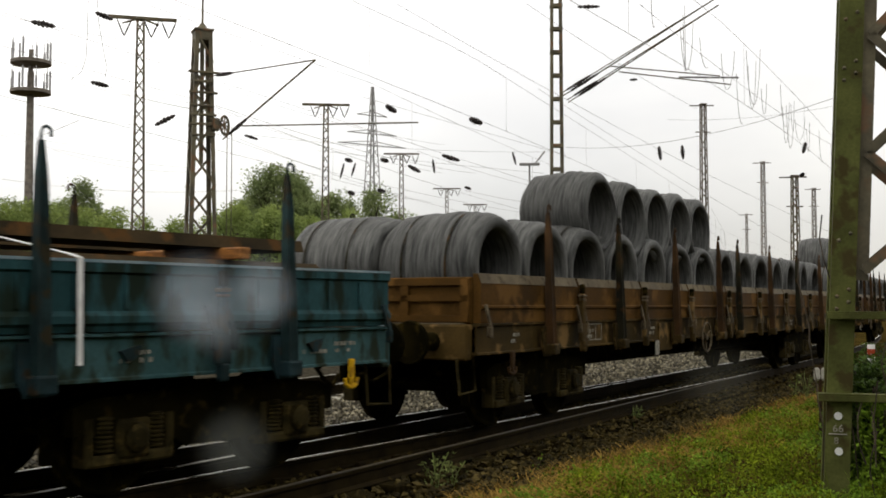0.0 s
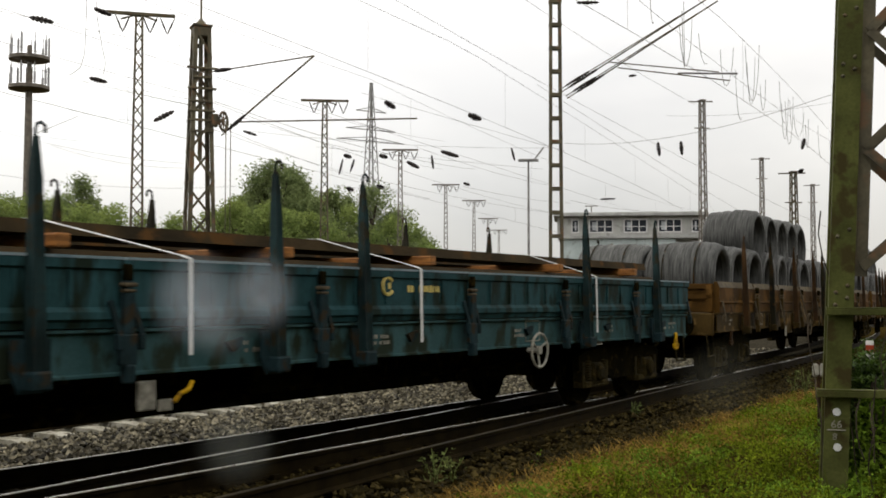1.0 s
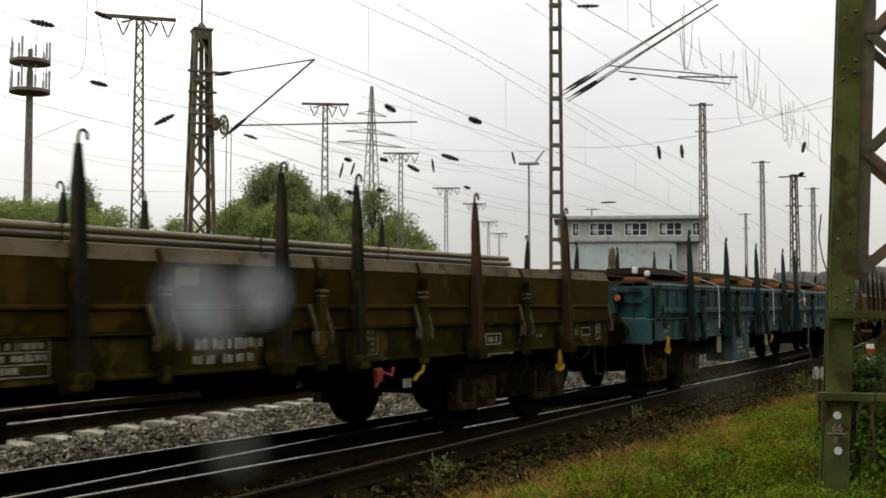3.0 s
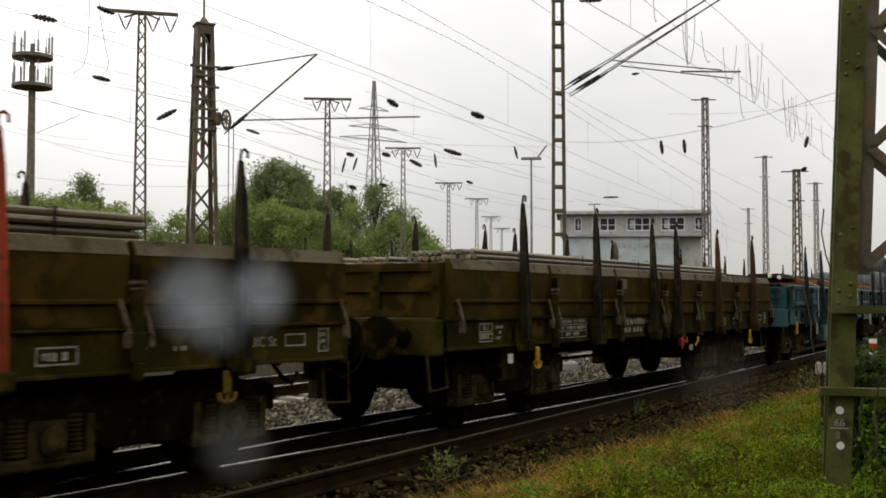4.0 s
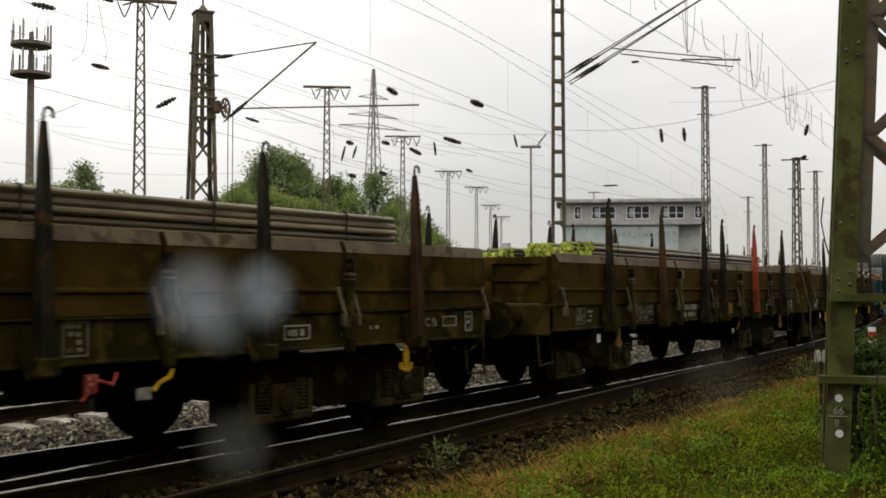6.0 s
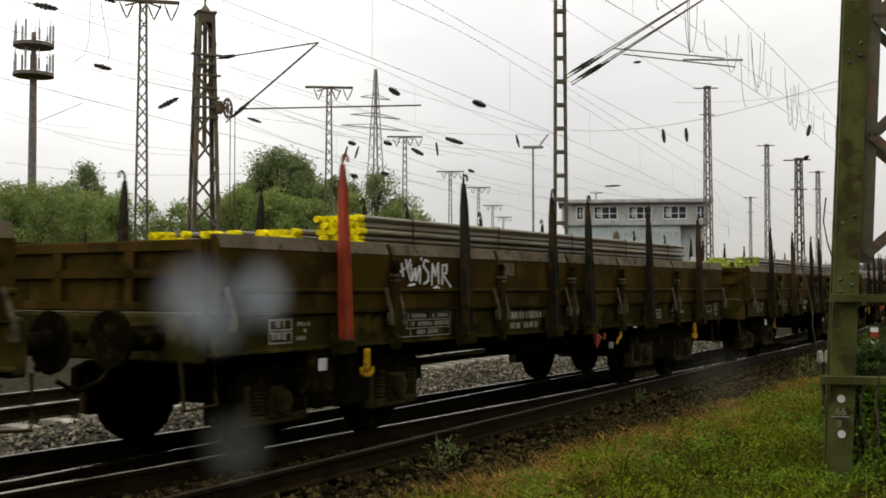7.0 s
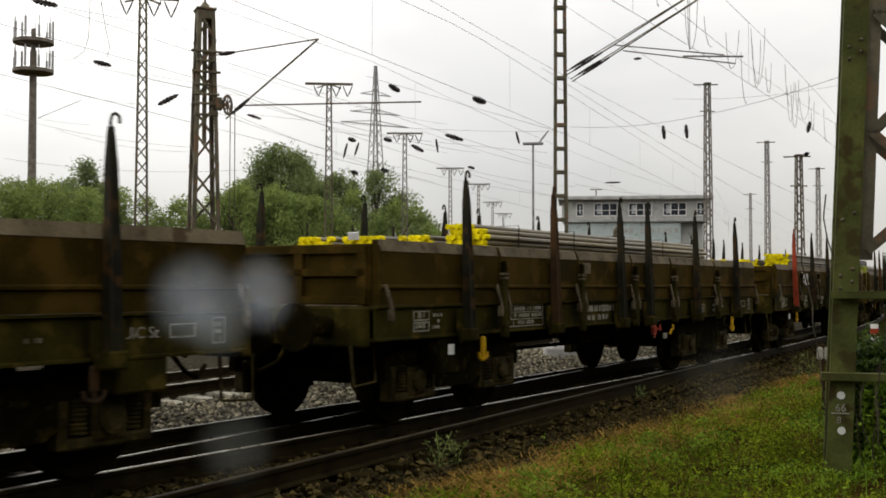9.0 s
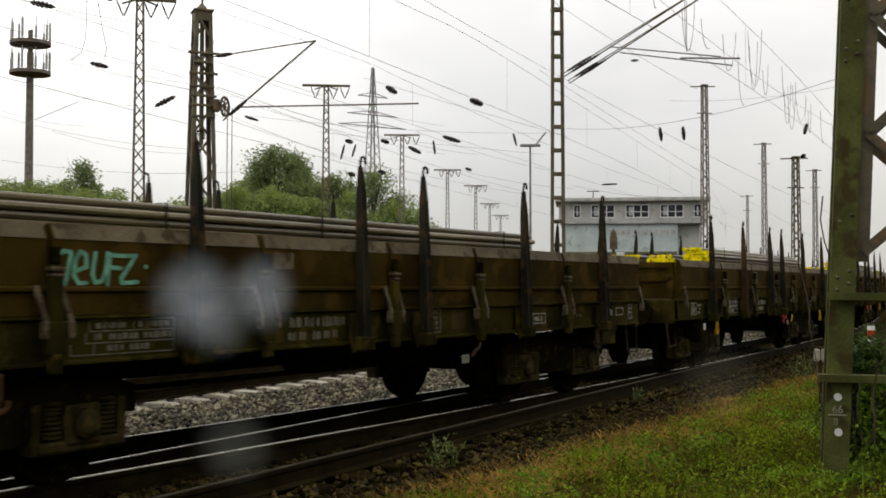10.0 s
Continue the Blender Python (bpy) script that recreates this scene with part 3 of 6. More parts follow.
WHEELSET = wheelset_mesh()
TREADS = Shape()
for _y in (-1, 1):
    TREADS.lathe((0, _y * 0.735, 0), (0, _y * 0.815, 0), [(0, 0.44), (0, 0.4615), (1, 0.4565), (1, 0.43)], 28)
TREADS = TREADS.mesh("tread", TREAD, True)
ROLLING = []


def bogie(wagon, x):
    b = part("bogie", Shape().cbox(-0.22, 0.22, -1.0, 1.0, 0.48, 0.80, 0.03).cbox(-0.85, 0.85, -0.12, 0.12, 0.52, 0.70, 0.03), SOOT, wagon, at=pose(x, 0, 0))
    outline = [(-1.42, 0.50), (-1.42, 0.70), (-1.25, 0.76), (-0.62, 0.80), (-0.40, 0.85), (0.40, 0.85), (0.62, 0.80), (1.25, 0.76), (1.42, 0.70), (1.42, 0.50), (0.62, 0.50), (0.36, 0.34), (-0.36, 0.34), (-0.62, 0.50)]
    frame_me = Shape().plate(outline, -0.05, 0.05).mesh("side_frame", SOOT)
    box_me = Shape().cbox(-0.16, 0.16, -0.11, 0.09, 0.30, 0.60, 0.03).cbox(-0.38, 0.38, -0.09, 0.09, 0.26, 0.35, 0.02).cbox(-0.42, -0.34, -0.06, 0.09, 0.26, 0.62, 0.01).cbox(0.34, 0.42, -0.06, 0.09, 0.26, 0.62, 0.01).lathe((0, -0.17, 0.46), (0, -0.10, 0.46), [(0, 0.07), (0.3, 0.11), (1, 0.12)], 14).mesh("axle_box", GRIME)
    turns = []
    for k in range(8):
        turns += [(k / 8, 0.052), (k / 8 + 0.04, 0.074), (k / 8 + 0.085, 0.074)]
    coil = Shape().lathe((0, 0, 0.36), (0, 0, 0.63), turns + [(1, 0.052)], 12).mesh("spring", GRIME)
    shoe = Shape().cbox(-0.05, 0.05, -0.04, 0.04, 0.28, 0.62, 0.01).mesh("brake_shoe", SOOT)
    for side in (-1, 1):
        part("side_frame", frame_me, None, b, at=pose(0, side * 1.0, 0))
        for ax in (-0.9, 0.9):
            part("axle_box", box_me, None, b, at=pose(ax, side * 1.0, 0, 0, 0, 0 if side < 0 else 180))
            for dx in (-0.24, 0.24):
                part("spring", coil, None, b, "coil spring caked with grime", at=pose(ax + dx, side * 1.03, 0))
            for d in (-0.53, 0.53):
                part("brake_shoe", shoe, None, b, at=pose(ax + d, side * 0.76, 0))
    for ax in (-0.9, 0.9):
        w = part("wheelset", WHEELSET, None, b, "solid steel wheels on their axle", at=pose(ax, 0, WHEEL_R))
        ROLLING.append((w, ax))
    return b


def hooked_stake(z0, z1, mid=0):
    """A tapering stake with a bent hook on top, its foot in a pocket."""
    s = Shape()
    lv = ((z0, 0.055, 0.050), (z0 + 0.6, 0.050, 0.046), (z1 - 0.32, 0.036, 0.034), (z1 - 0.05, 0.017, 0.018))
    vs, fs = [], []
    for k, (z, w, d) in enumerate(lv):
        lean = 0.05 * (z - z0) / (z1 - z0)
        vs += [(-w, -d + lean, z), (-w * 0.35, -d * 0.6 + lean, z), (w * 0.35, -d * 0.6 + lean, z), (w, -d + lean, z), (w, d + lean, z), (-w, d + lean, z)]
    for k in range(3):
        fs += [(k * 6 + i, k * 6 + (i + 1) % 6, k * 6 + 6 + (i + 1) % 6, k * 6 + 6 + i) for i in range(6)]
    fs += [(5, 4, 3, 2, 1, 0), (18, 19, 20, 21, 22, 23)]
    s.add(vs, fs)
    hook = [(0, 0.05, z1 - 0.08), (0, 0.05, z1), (0.012, 0.05, z1 + 0.035), (0.045, 0.05, z1 + 0.05), (0.075, 0.05, z1 + 0.03), (0.078, 0.05, z1 - 0.02)]
    s.line(hook, 0.013, 6)
    return s


def mark_bars(wagon, x, y, z, rows, w, h, material=PALE):
    """Unreadable stencilled lines: short worn bars of uneven length and height."""
    rnd = random.Random(int(x * 97 + z * 31))
    s = Shape()
    dz = h / rows
    for r in range(rows):
        cx = x - w / 2 + (0.12 * w * rnd.random() if rows > 1 else 0)
        end = x + w / 2 - (0.2 * w * rnd.random() if rows > 1 else 0)
        while cx < end - 0.015:
            l = rnd.choice((0.012, 0.028, 0.036, 0.045))
            if rnd.random() < 0.86:
                lo, hi = rnd.uniform(0, 0.10), rnd.uniform(0.55, 0.68)
                s.box(cx, min(cx + l, end), y - 0.004, y - 0.001, z + (r + lo) * dz, z + (r + hi) * dz)
            cx += l + rnd.choice((0.010, 0.014, 0.02, 0.045))
    if s.v:
        tagged(part("stencil_mark", s, material, wagon, "chalk-white stencilled marking"), kind="stuff")


def mark_table(wagon, rel_x, y, z, w, material=DULL):
    """The stencilled load table: three ruled lines of cells, the lowest one longer."""
    s, t, dz = Shape(), 0.009, 0.082
    x0, x1 = rel_x - w / 2, rel_x + w / 2
    for r, left in enumerate((x0 - 0.16, x0 - 0.03, x0)):
        s.box(left, x1, y - 0.004, y - 0.001, z + r * dz, z + r * dz + t)
        s.box(left, left + t, y - 0.004, y - 0.001, z + r * dz + t, z + (r + 1) * dz)
    s.box(x0, x1, y - 0.004, y - 0.001, z + 3 * dz, z + 3 * dz + t).box(x1 - t, x1, y - 0.004, y - 0.001, z + t, z + 3 * dz)
    for k in range(1, 6):
        s.box(x0 + w * k / 6, x0 + w * k / 6 + t * 0.8, y - 0.004, y - 0.001, z + 2 * dz + t, z + 3 * dz)
    s.box(x0 + 0.04, x0 + 0.04 + t, y - 0.004, y - 0.001, z + t, z + dz)
    part("load_table", s, material, wagon, "white ruled load table")
    for r, n in ((2, 6), (1, 7), (0, 2)):
        mark_bars(wagon, rel_x + 0.01 * r, y, z + r * dz + 0.022, 1, w * (0.9 if r else 0.6), 0.075, material)


def stroke_tag(wagon, strokes, x, y, z, size, width, material, label, wide=1.0):
    """Sprayed letters: each stroke a flat round-ended band."""
    s = Shape()
    for q, pts in enumerate(strokes):
        pts = [(x + a * size * wide, z + b * size) for a, b in pts]
        d0 = y - 0.003 - 0.0006 * q
        for (ax, az), (bx, bz) in zip(pts[:-1], pts[1:]):
            l = math.hypot(bx - ax, bz - az) or 1e-6
            ang = math.atan2(bz - az, bx - ax)
            o = [(bx + width * math.cos(ang + c), bz + width * math.sin(ang + c)) for c in (-1.57, -0.8, 0.0, 0.8, 1.57)]
            o += [(ax + width * math.cos(ang + c), az + width * math.sin(ang + c)) for c in (1.57, 2.35, 3.14, 3.93, 4.71)]
            s.plate(o, d0, y - 0.0005)
            d0 -= 0.0001
    tagged(part("graffiti_tag", s, material, wagon, label), kind="stuff")


def mark_frame(wagon, x, y, z, w, h, cells=1, material=PALE):
    s = Shape()
    t = 0.014
    s.box(x - w / 2, x + w / 2, y - 0.004, y - 0.001, z, z + t).box(x - w / 2, x + w / 2, y - 0.004, y - 0.001, z + h - t, z + h)
    for k in range(cells + 1):
        cx = x - w / 2 + (w - t) * k / cells
        s.box(cx, cx + t, y - 0.004, y - 0.001, z + t, z + h - t)
    part("framed_mark", s, material, wagon, "white stencilled frame")


def lettering(wagon, words, x, y, z, size, material, shear=0.0, label="", space=1.0, thick=0.0):
    cu = bpy.data.curves.new("lettering", "FONT")
    cu.body, cu.size, cu.extrude, cu.shear, cu.space_character, cu.offset = words, size, 0.002, shear, space, thick
    cu.align_x = "CENTER"
    cu.materials.append(material)
    ob = new("lettering", cu)
    ob.parent = wagon
    ob.matrix_basis = pose(x, y - 0.004, z, 90, 0, 0)
    tagged(ob, label or "painted lettering")


STYLES = {
    "brown": dict(belly=0.68, board=BROWN, low=BROWN_LOW, cap=BROWN_CAP, top=1.885, sill=0.93, length=12.53, pivot=4.25,
                  stakes=(1.40, 3.58, 5.70, 6.75, 8.85, 10.97), joints=(0.0, 2.45, 4.60, 6.22, 8.05, 10.15, 12.53)),
    "rusty": dict(belly=0.56, board=RUSTY, low=RUSTY_LOW, cap=BROWN_CAP, top=1.80, sill=0.93, length=18.65, pivot=7.1,
                  stakes=(1.55, 3.95, 6.35, 8.72, 9.95, 12.30, 14.70, 17.0), joints=(0.0, 2.65, 5.0, 7.2, 9.33, 11.5, 13.7, 16.0, 18.65)),
    "blue": dict(belly=0.47, board=BLUE, low=BLUE_LOW, cap=BLUE_CAP, top=1.77, sill=0.93, length=18.15, pivot=7.22,
                 stakes=(1.46, 3.84, 8.64, 9.86, 12.24, 14.46, 16.70), joints=(0.0, 2.2, 4.44, 6.70, 9.25, 11.45, 13.73, 15.98, 18.15)),
}


def build_wagon(style, label, stake_mats, sign=0):
    st = STYLES[style]
    L, top, sill = st["length"], st["top"], st["sill"]
    X = lambda rel: L / 2 - rel
    wagon = thing("flat_wagon", label, "freight wagon", "wagons of the train")
    low, board = st["low"], st["board"]
    blue = style == "blue"
    fl = 1.25
    # underframe
    for side in (-1, 1):
        o = [(1.25, sill - 0.018), (1.37, sill - 0.018), (1.37, sill), (1.345, sill + 0.012), (1.345, fl - 0.03), (1.385, fl - 0.02), (1.385, fl), (1.25, fl), (1.25, fl - 0.02), (1.325, fl - 0.03), (1.325, sill + 0.012), (1.25, sill)]
        web = Shape().prof([(side * y, z) for y, z in o][::side], -L / 2, L / 2)
        part("sole_bar", web, low, wagon, "long steel sole bar with stencilled marks")
    part("deck", Shape().cbox(-L / 2 + 0.02, L / 2 - 0.02, -1.24, 1.24, 1.18, fl - 0.002, 0.01), SLAB, wagon)
    deep, half = st["belly"], st["pivot"] - 1.5
    fish = [(-L / 2 + 0.3, 0.86), (-half - 0.9, 0.86), (-half, deep), (half, deep), (half + 0.9, 0.86), (L / 2 - 0.3, 0.86), (L / 2 - 0.3, 1.16), (-L / 2 + 0.3, 1.16)]
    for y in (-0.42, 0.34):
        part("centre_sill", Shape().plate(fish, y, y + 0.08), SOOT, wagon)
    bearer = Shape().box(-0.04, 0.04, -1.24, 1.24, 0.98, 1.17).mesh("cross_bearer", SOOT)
    k = -L / 2 + 1.2
    while k < L / 2 - 1:
        part("cross_bearer", bearer, None, wagon, at=pose(k, 0, 0))
        k += 1.25
    # sides: one board between each pair of joints
    for side in (-1, 1):
        for a, b in zip(st["joints"][:-1], st["joints"][1:]):
            x0, x1 = X(b) + 0.025, X(a) - 0.025
            if blue:
                o = [(1.385, fl + 0.012), (1.398, 1.305), (1.425, 1.325), (1.425, 1.375), (1.395, 1.41), (1.395, top - 0.10), (1.42, top - 0.085), (1.42, top - 0.02), (1.31, top - 0.02), (1.31, fl + 0.012)]
            else:
                m = fl + 0.18
                o = [(1.385, fl + 0.005), (1.385, m - 0.025), (1.415, m - 0.01), (1.415, m + 0.01), (1.385, m + 0.025), (1.385, top - 0.11), (1.345, top - 0.012), (1.29, top - 0.012), (1.29, fl + 0.005)]
            s = Shape().prof([(side * y, z) for y, z in (o if side < 0 else o[::-1])][::-1], x0, x1)
            if blue:
                n = max(3, int((x1 - x0) / 0.42))
                for i in range(1, n):
                    x = x0 + (x1 - x0) * i / n
                    s.box(x - 0.018, x + 0.018, min(side * 1.394, side * 1.412), max(side * 1.394, side * 1.412), 1.425, top - 0.105)
            bd = part("side_board", s, board, wagon)
            # The cap's paler colour carries the sky light on the upper edge.
            if blue:
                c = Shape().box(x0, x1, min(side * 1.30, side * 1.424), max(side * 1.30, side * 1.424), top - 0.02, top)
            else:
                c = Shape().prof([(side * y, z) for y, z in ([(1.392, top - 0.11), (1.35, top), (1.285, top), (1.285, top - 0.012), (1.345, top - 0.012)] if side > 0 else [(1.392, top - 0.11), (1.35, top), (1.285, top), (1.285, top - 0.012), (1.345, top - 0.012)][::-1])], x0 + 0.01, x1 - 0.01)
            part("board_edge", c, st["cap"], bd, "upper edge, coloured paler as sky sheen")
    # end walls
    for e in (-1, 1):
        s = Shape()
        x0, x1 = (L / 2 - 0.06, L / 2) if e > 0 else (-L / 2, -L / 2 + 0.06)
        ht = top - 0.04
        s.cbox(x0, x1, -1.28, 1.28, fl, ht, 0.01)
        xo = (L / 2, L / 2 + 0.05) if e > 0 else (-L / 2 - 0.05, -L / 2)
        for z in (fl + 0.02, fl + (ht - fl) * 0.48, ht - 0.09):
            s.box(xo[0], xo[1], -1.26, 1.26, z, z + 0.07)
        for y in (-1.22, -0.45, 0.45, 1.22):
            s.box(xo[0], xo[1] , y - 0.05, y + 0.05, fl + 0.09, ht - 0.092)
        w = part("end_wall", s, board, wagon)
        hb = (L / 2, L / 2 + 0.14) if e > 0 else (-L / 2 - 0.14, -L / 2)
        # The headstock's lit top, painted as a thin pale lip.
        part("headstock_lip", Shape().cbox(hb[0] + 0.01, hb[1] + 0.004, -1.22, 1.22, fl - 0.004, fl + 0.008, 0.004), st["cap"], w, "headstock lip, coloured pale as a sky-lit top")
        part("headstock", Shape().cbox(hb[0], hb[1], -1.3, 1.3, 0.86, fl - 0.006, 0.02), low, wagon)
        for y in (-0.875, 0.875):
            bx = e * (L / 2 + 0.03)
            bf = Shape().lathe((bx, y, 1.06), (bx + e * 0.60, y, 1.06), [(0, 0.14), (0.05, 0.14), (0.05, 0.10), (0.55, 0.10), (0.55, 0.08), (0.92, 0.08), (0.93, 0.235), (1.0, 0.225)], 18)
            part("buffer", bf, SOOT, wagon, "grease-black side buffer")
        cp = Shape().cbox(min(e * (L / 2 + 0.02), e * (L / 2 + 0.35)), max(e * (L / 2 + 0.02), e * (L / 2 + 0.35)), -0.05, 0.05, 1.00, 1.10, 0.02)
        cp.line([(e * (L / 2 + 0.3), 0, 1.04), (e * (L / 2 + 0.45), 0, 0.86), (e * (L / 2 + 0.60), 0, 0.80)], 0.03, 8)
        cp.line([(e * (L / 2 + 0.02), -0.35, 0.95), (e * (L / 2 + 0.25), -0.36, 0.70), (e * (L / 2 + 0.45), -0.3, 0.62), (e * (L / 2 + 0.6), -0.25, 0.72)], 0.022, 8)
        part("coupling", cp, SOOT, wagon, "screw coupling and brake hose")
        st2 = Shape().line([(e * (L / 2 - 0.15), -1.22, 0.90), (e * (L / 2 - 0.15), -1.25, 0.52), (e * (L / 2 + 0.20), -1.25, 0.50), (e * (L / 2 + 0.22), -1.22, 0.88)], 0.018, 6)
        part("step_iron", st2, GRIME, wagon, "bent steel step")
    # stakes
    me_by = {}
    for i, rel in enumerate(st["stakes"]):
        for side in (-1, 1):
            m = stake_mats.get((i, side), stake_mats.get(i, STAKE)) if side < 0 else STAKE
            if m not in me_by:
                me_by[m] = hooked_stake(0.86, 2.62 if not blue else 2.60).mesh("stake", m)
            p = part("stake", me_by[m], None, wagon, "stake with a hooked top" if m in (STAKE, STAKE_BLUE) else ("red stake with a hooked top" if m is STAKE_RED else "rusty stake with a hooked top"),
                     at=pose(X(rel), side * (SIDE + 0.075), 0, 0, 0, 0 if side < 0 else 180))
            pocket = Shape().cbox(-0.085, 0.085, -0.075, 0.06, 0.86, 0.99, 0.015).plate([(-0.15, 1.2), (-0.15, 0.98), (-0.09, 0.84), (0.09, 0.84), (0.15, 0.98), (0.15, 1.2)], 0.045, 0.075)
            part("stake_pocket", pocket, BLUE_DARK if blue else low, p)
    # latches and hinges on the near and far joints
    lever = Shape().beam((-0.045, 0, 1.455), (0.030, -0.025, 1.22), 0.044, 0.020, (0, 1, 0)).cbox(0.004, 0.060, -0.045, 0.02, 1.10, 1.22, 0.012).mesh("latch", BLUE_DARK if blue else LATCH)
    hinge = Shape().cbox(-0.075, 0.075, -0.05, 0.02, 0.99, 1.22, 0.015).cbox(-0.045, 0.045, -0.065, 0.02, 0.86, 1.0, 0.015).cbox(-0.050, 0.050, -0.045, 0.02, 1.20, 1.515, 0.012).cbox(-0.036, 0.036, -0.04, 0.02, 1.50, 1.60, 0.01).mesh("hinge_post", BLUE_DARK if blue else low)
    pin = Shape().cbox(-0.030, 0.030, -0.045, 0.02, 1.60, 1.72, 0.012).mesh("hinge_pin", SOOT)
    collar = Shape().cbox(-0.060, 0.060, -0.055, 0.02, 1.555, 1.585, 0.008).cbox(-0.052, 0.052, -0.05, 0.02, 1.515, 1.538, 0.008).mesh("collar", LATCH)
    for rel in st["joints"]:
        edge = 0.10 if rel == 0 else (-0.10 if rel > L - 0.01 else 0)
        for side in (-1, 1):
            mtx = pose(X(rel) - edge, side * (SIDE + 0.03), 0, 0, 0, 0 if side < 0 else 180)
            if not edge:
                h = part("hinge_post", hinge, None, wagon, at=mtx)
                part("hinge_pin", pin, None, h)
                part("collar", collar, None, h, "worn bright collar")
            for dx in ((-0.105, 0.095) if not edge else (0.0,)):
                part("latch", lever, None, wagon, "bare worn latch lever", at=mtx @ pose(dx, 0, 0))
    # running gear
    for x in (st["pivot"], -st["pivot"]):
        bogie(wagon, x)
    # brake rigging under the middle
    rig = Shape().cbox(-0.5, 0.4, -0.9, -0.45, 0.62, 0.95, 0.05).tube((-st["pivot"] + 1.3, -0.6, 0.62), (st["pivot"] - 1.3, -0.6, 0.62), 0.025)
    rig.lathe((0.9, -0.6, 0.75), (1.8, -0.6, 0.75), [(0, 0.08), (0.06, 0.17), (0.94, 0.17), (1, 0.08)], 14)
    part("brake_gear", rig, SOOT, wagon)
    return wagon, st, X


def yellow_anchor(wagon, x, z=0.62, material=None):
    """The yellow rope hook that hangs under the sole bar."""
    s = Shape().cbox(x - 0.040, x + 0.040, -1.42, -1.375, z + 0.08, z + 0.27, 0.016).cbox(x - 0.022, x + 0.022, -1.415, -1.38, z + 0.02, z + 0.09, 0.01)
    s.line([(x - 0.088, -1.397, z + 0.095), (x - 0.078, -1.397, z + 0.045), (x - 0.04, -1.397, z + 0.022), (x, -1.397, z + 0.016), (x + 0.04, -1.397, z + 0.022), (x + 0.078, -1.397, z + 0.045), (x + 0.088, -1.397, z + 0.095)], 0.021, 8)
    part("rope_hook", s, material or YELLOW, wagon, "bright yellow rope hook" if material is None else "grimy rope hook")


def release_handle(wagon, x, material=None):
    s = Shape().line([(x + 0.11, -1.37, 0.83), (x + 0.05, -1.40, 0.78), (x - 0.04, -1.40, 0.75), (x - 0.10, -1.40, 0.69)], 0.018, 6)
    part("release_handle", s, material or YELLOW, wagon, "bent yellow brake handle" if material is None else "bent grimy brake handle")
    part("label_plate", Shape().cbox(x - 0.20, x - 0.06, -1.34, -1.32, 0.62, 0.71, 0.006), PALE, wagon, "dirty white label plate")


def hand_wheel(wagon, x, z, r=0.24, material=LATCH):
    s = Shape()
    ring = [(x + r * math.cos(a), -1.50, z + r * math.sin(a)) for a in [2 * math.pi * i / 24 for i in range(25)]]
    s.line(ring, 0.016, 8)
    for k in range(3):
        a = 0.5 + k * 2.094
        s.line([(x, -1.47, z), (x + r * math.cos(a), -1.50, z + r * math.sin(a))], 0.013, 6)
    s.lathe((x, -1.34, z), (x, -1.51, z), [(0, 0.03), (0.8, 0.03), (0.8, 0.055), (1, 0.05)], 10)
    part("hand_wheel", s, material, wagon, "pale spoked brake hand wheel")


TRAIN, CARGO = [], []
SPEED, BLUE_FRONT = 8.367, 8.492
BROWN_FRONT = BLUE_FRONT - 19.99


def enlist(wagon, front, length):
    TRAIN.append((wagon, front - length / 2))


def carry(ob, wagon_index, local):
    CARGO.append((ob, wagon_index, local))


# coil wagon, blue wagon and five brown wagons, from the head of the train
def coil_wagon(front):
    w, st, X = build_wagon("rusty", "rust-brown stake wagon loaded with grey wire coils", {i: STAKE_RUST for i in (0, 2, 4, 5, 7)})
    enlist(w, front, st["length"])
    for rel in (17.75, 15.5, 13.2, 8.4, 4.2):
        mark_bars(w, X(rel), -1.346, 1.02, 2, 0.32, 0.14)
    mark_frame(w, X(15.35), -1.346, 0.99, 0.42, 0.22, 2)
    part("label_plate", Shape().cbox(X(12.9), X(12.3), -1.375, -1.35, 0.76, 1.18, 0.008), RUSTY_LOW, w, "faded ochre panel below the sole bar")
    part("label_plate", Shape().cbox(X(13.05), X(12.9), -1.375, -1.35, 0.70, 0.92, 0.008), PALE, w, "white label plate")
    hand_wheel(w, X(10.9), 0.92, 0.24, LATCH)
    yellow_anchor(w, X(17.9), 0.66, STAKE_RUST)
    return len(TRAIN) - 1, st, X


W_FAR, ST_F, X_F = coil_wagon(BLUE_FRONT + 1.4 + 18.65 + 1.3 + 18.65)
W_COIL, ST_C, X_C = coil_wagon(BLUE_FRONT + 1.4 + 18.65)

w, st, X = build_wagon("blue", "faded blue stake wagon loaded with steel sheet piles and timber", {i: STAKE_BLUE for i in range(8)})
enlist(w, BLUE_FRONT - 0.21, st["length"])
X = lambda rel: 18.65 / 2 - 0.10 - rel
W_BLUE, X_B = len(TRAIN) - 1, X
for rel, rows in ((0.75, 2), (1.15, 1), (3.1, 2), (5.6, 2), (8.4, 2), (10.2, 2), (13.2, 2), (15.6, 2), (17.8, 2)):
    mark_bars(w, X(rel), -1.346, 1.03, rows, 0.34, 0.06 * rows)
mark_frame(w, X(5.3), -1.346, 0.97, 0.36, 0.25, 1)
mark_bars(w, X(7.7), -1.396, 1.54, 1, 0.62, 0.11, LOGO)
ring = Shape().line([(X(8.35) + 0.085 * math.cos(a), -1.402, 1.60 + 0.085 * math.sin(a)) for a in [math.pi * (0.2 + 1.6 * i / 16) for i in range(17)]], 0.02, 6)
part("painted_emblem", ring.cbox(X(8.35) - 0.03, X(8.35) + 0.05, -1.404, -1.398, 1.57, 1.63, 0.002), LOGO, w, "yellow curled painted emblem")
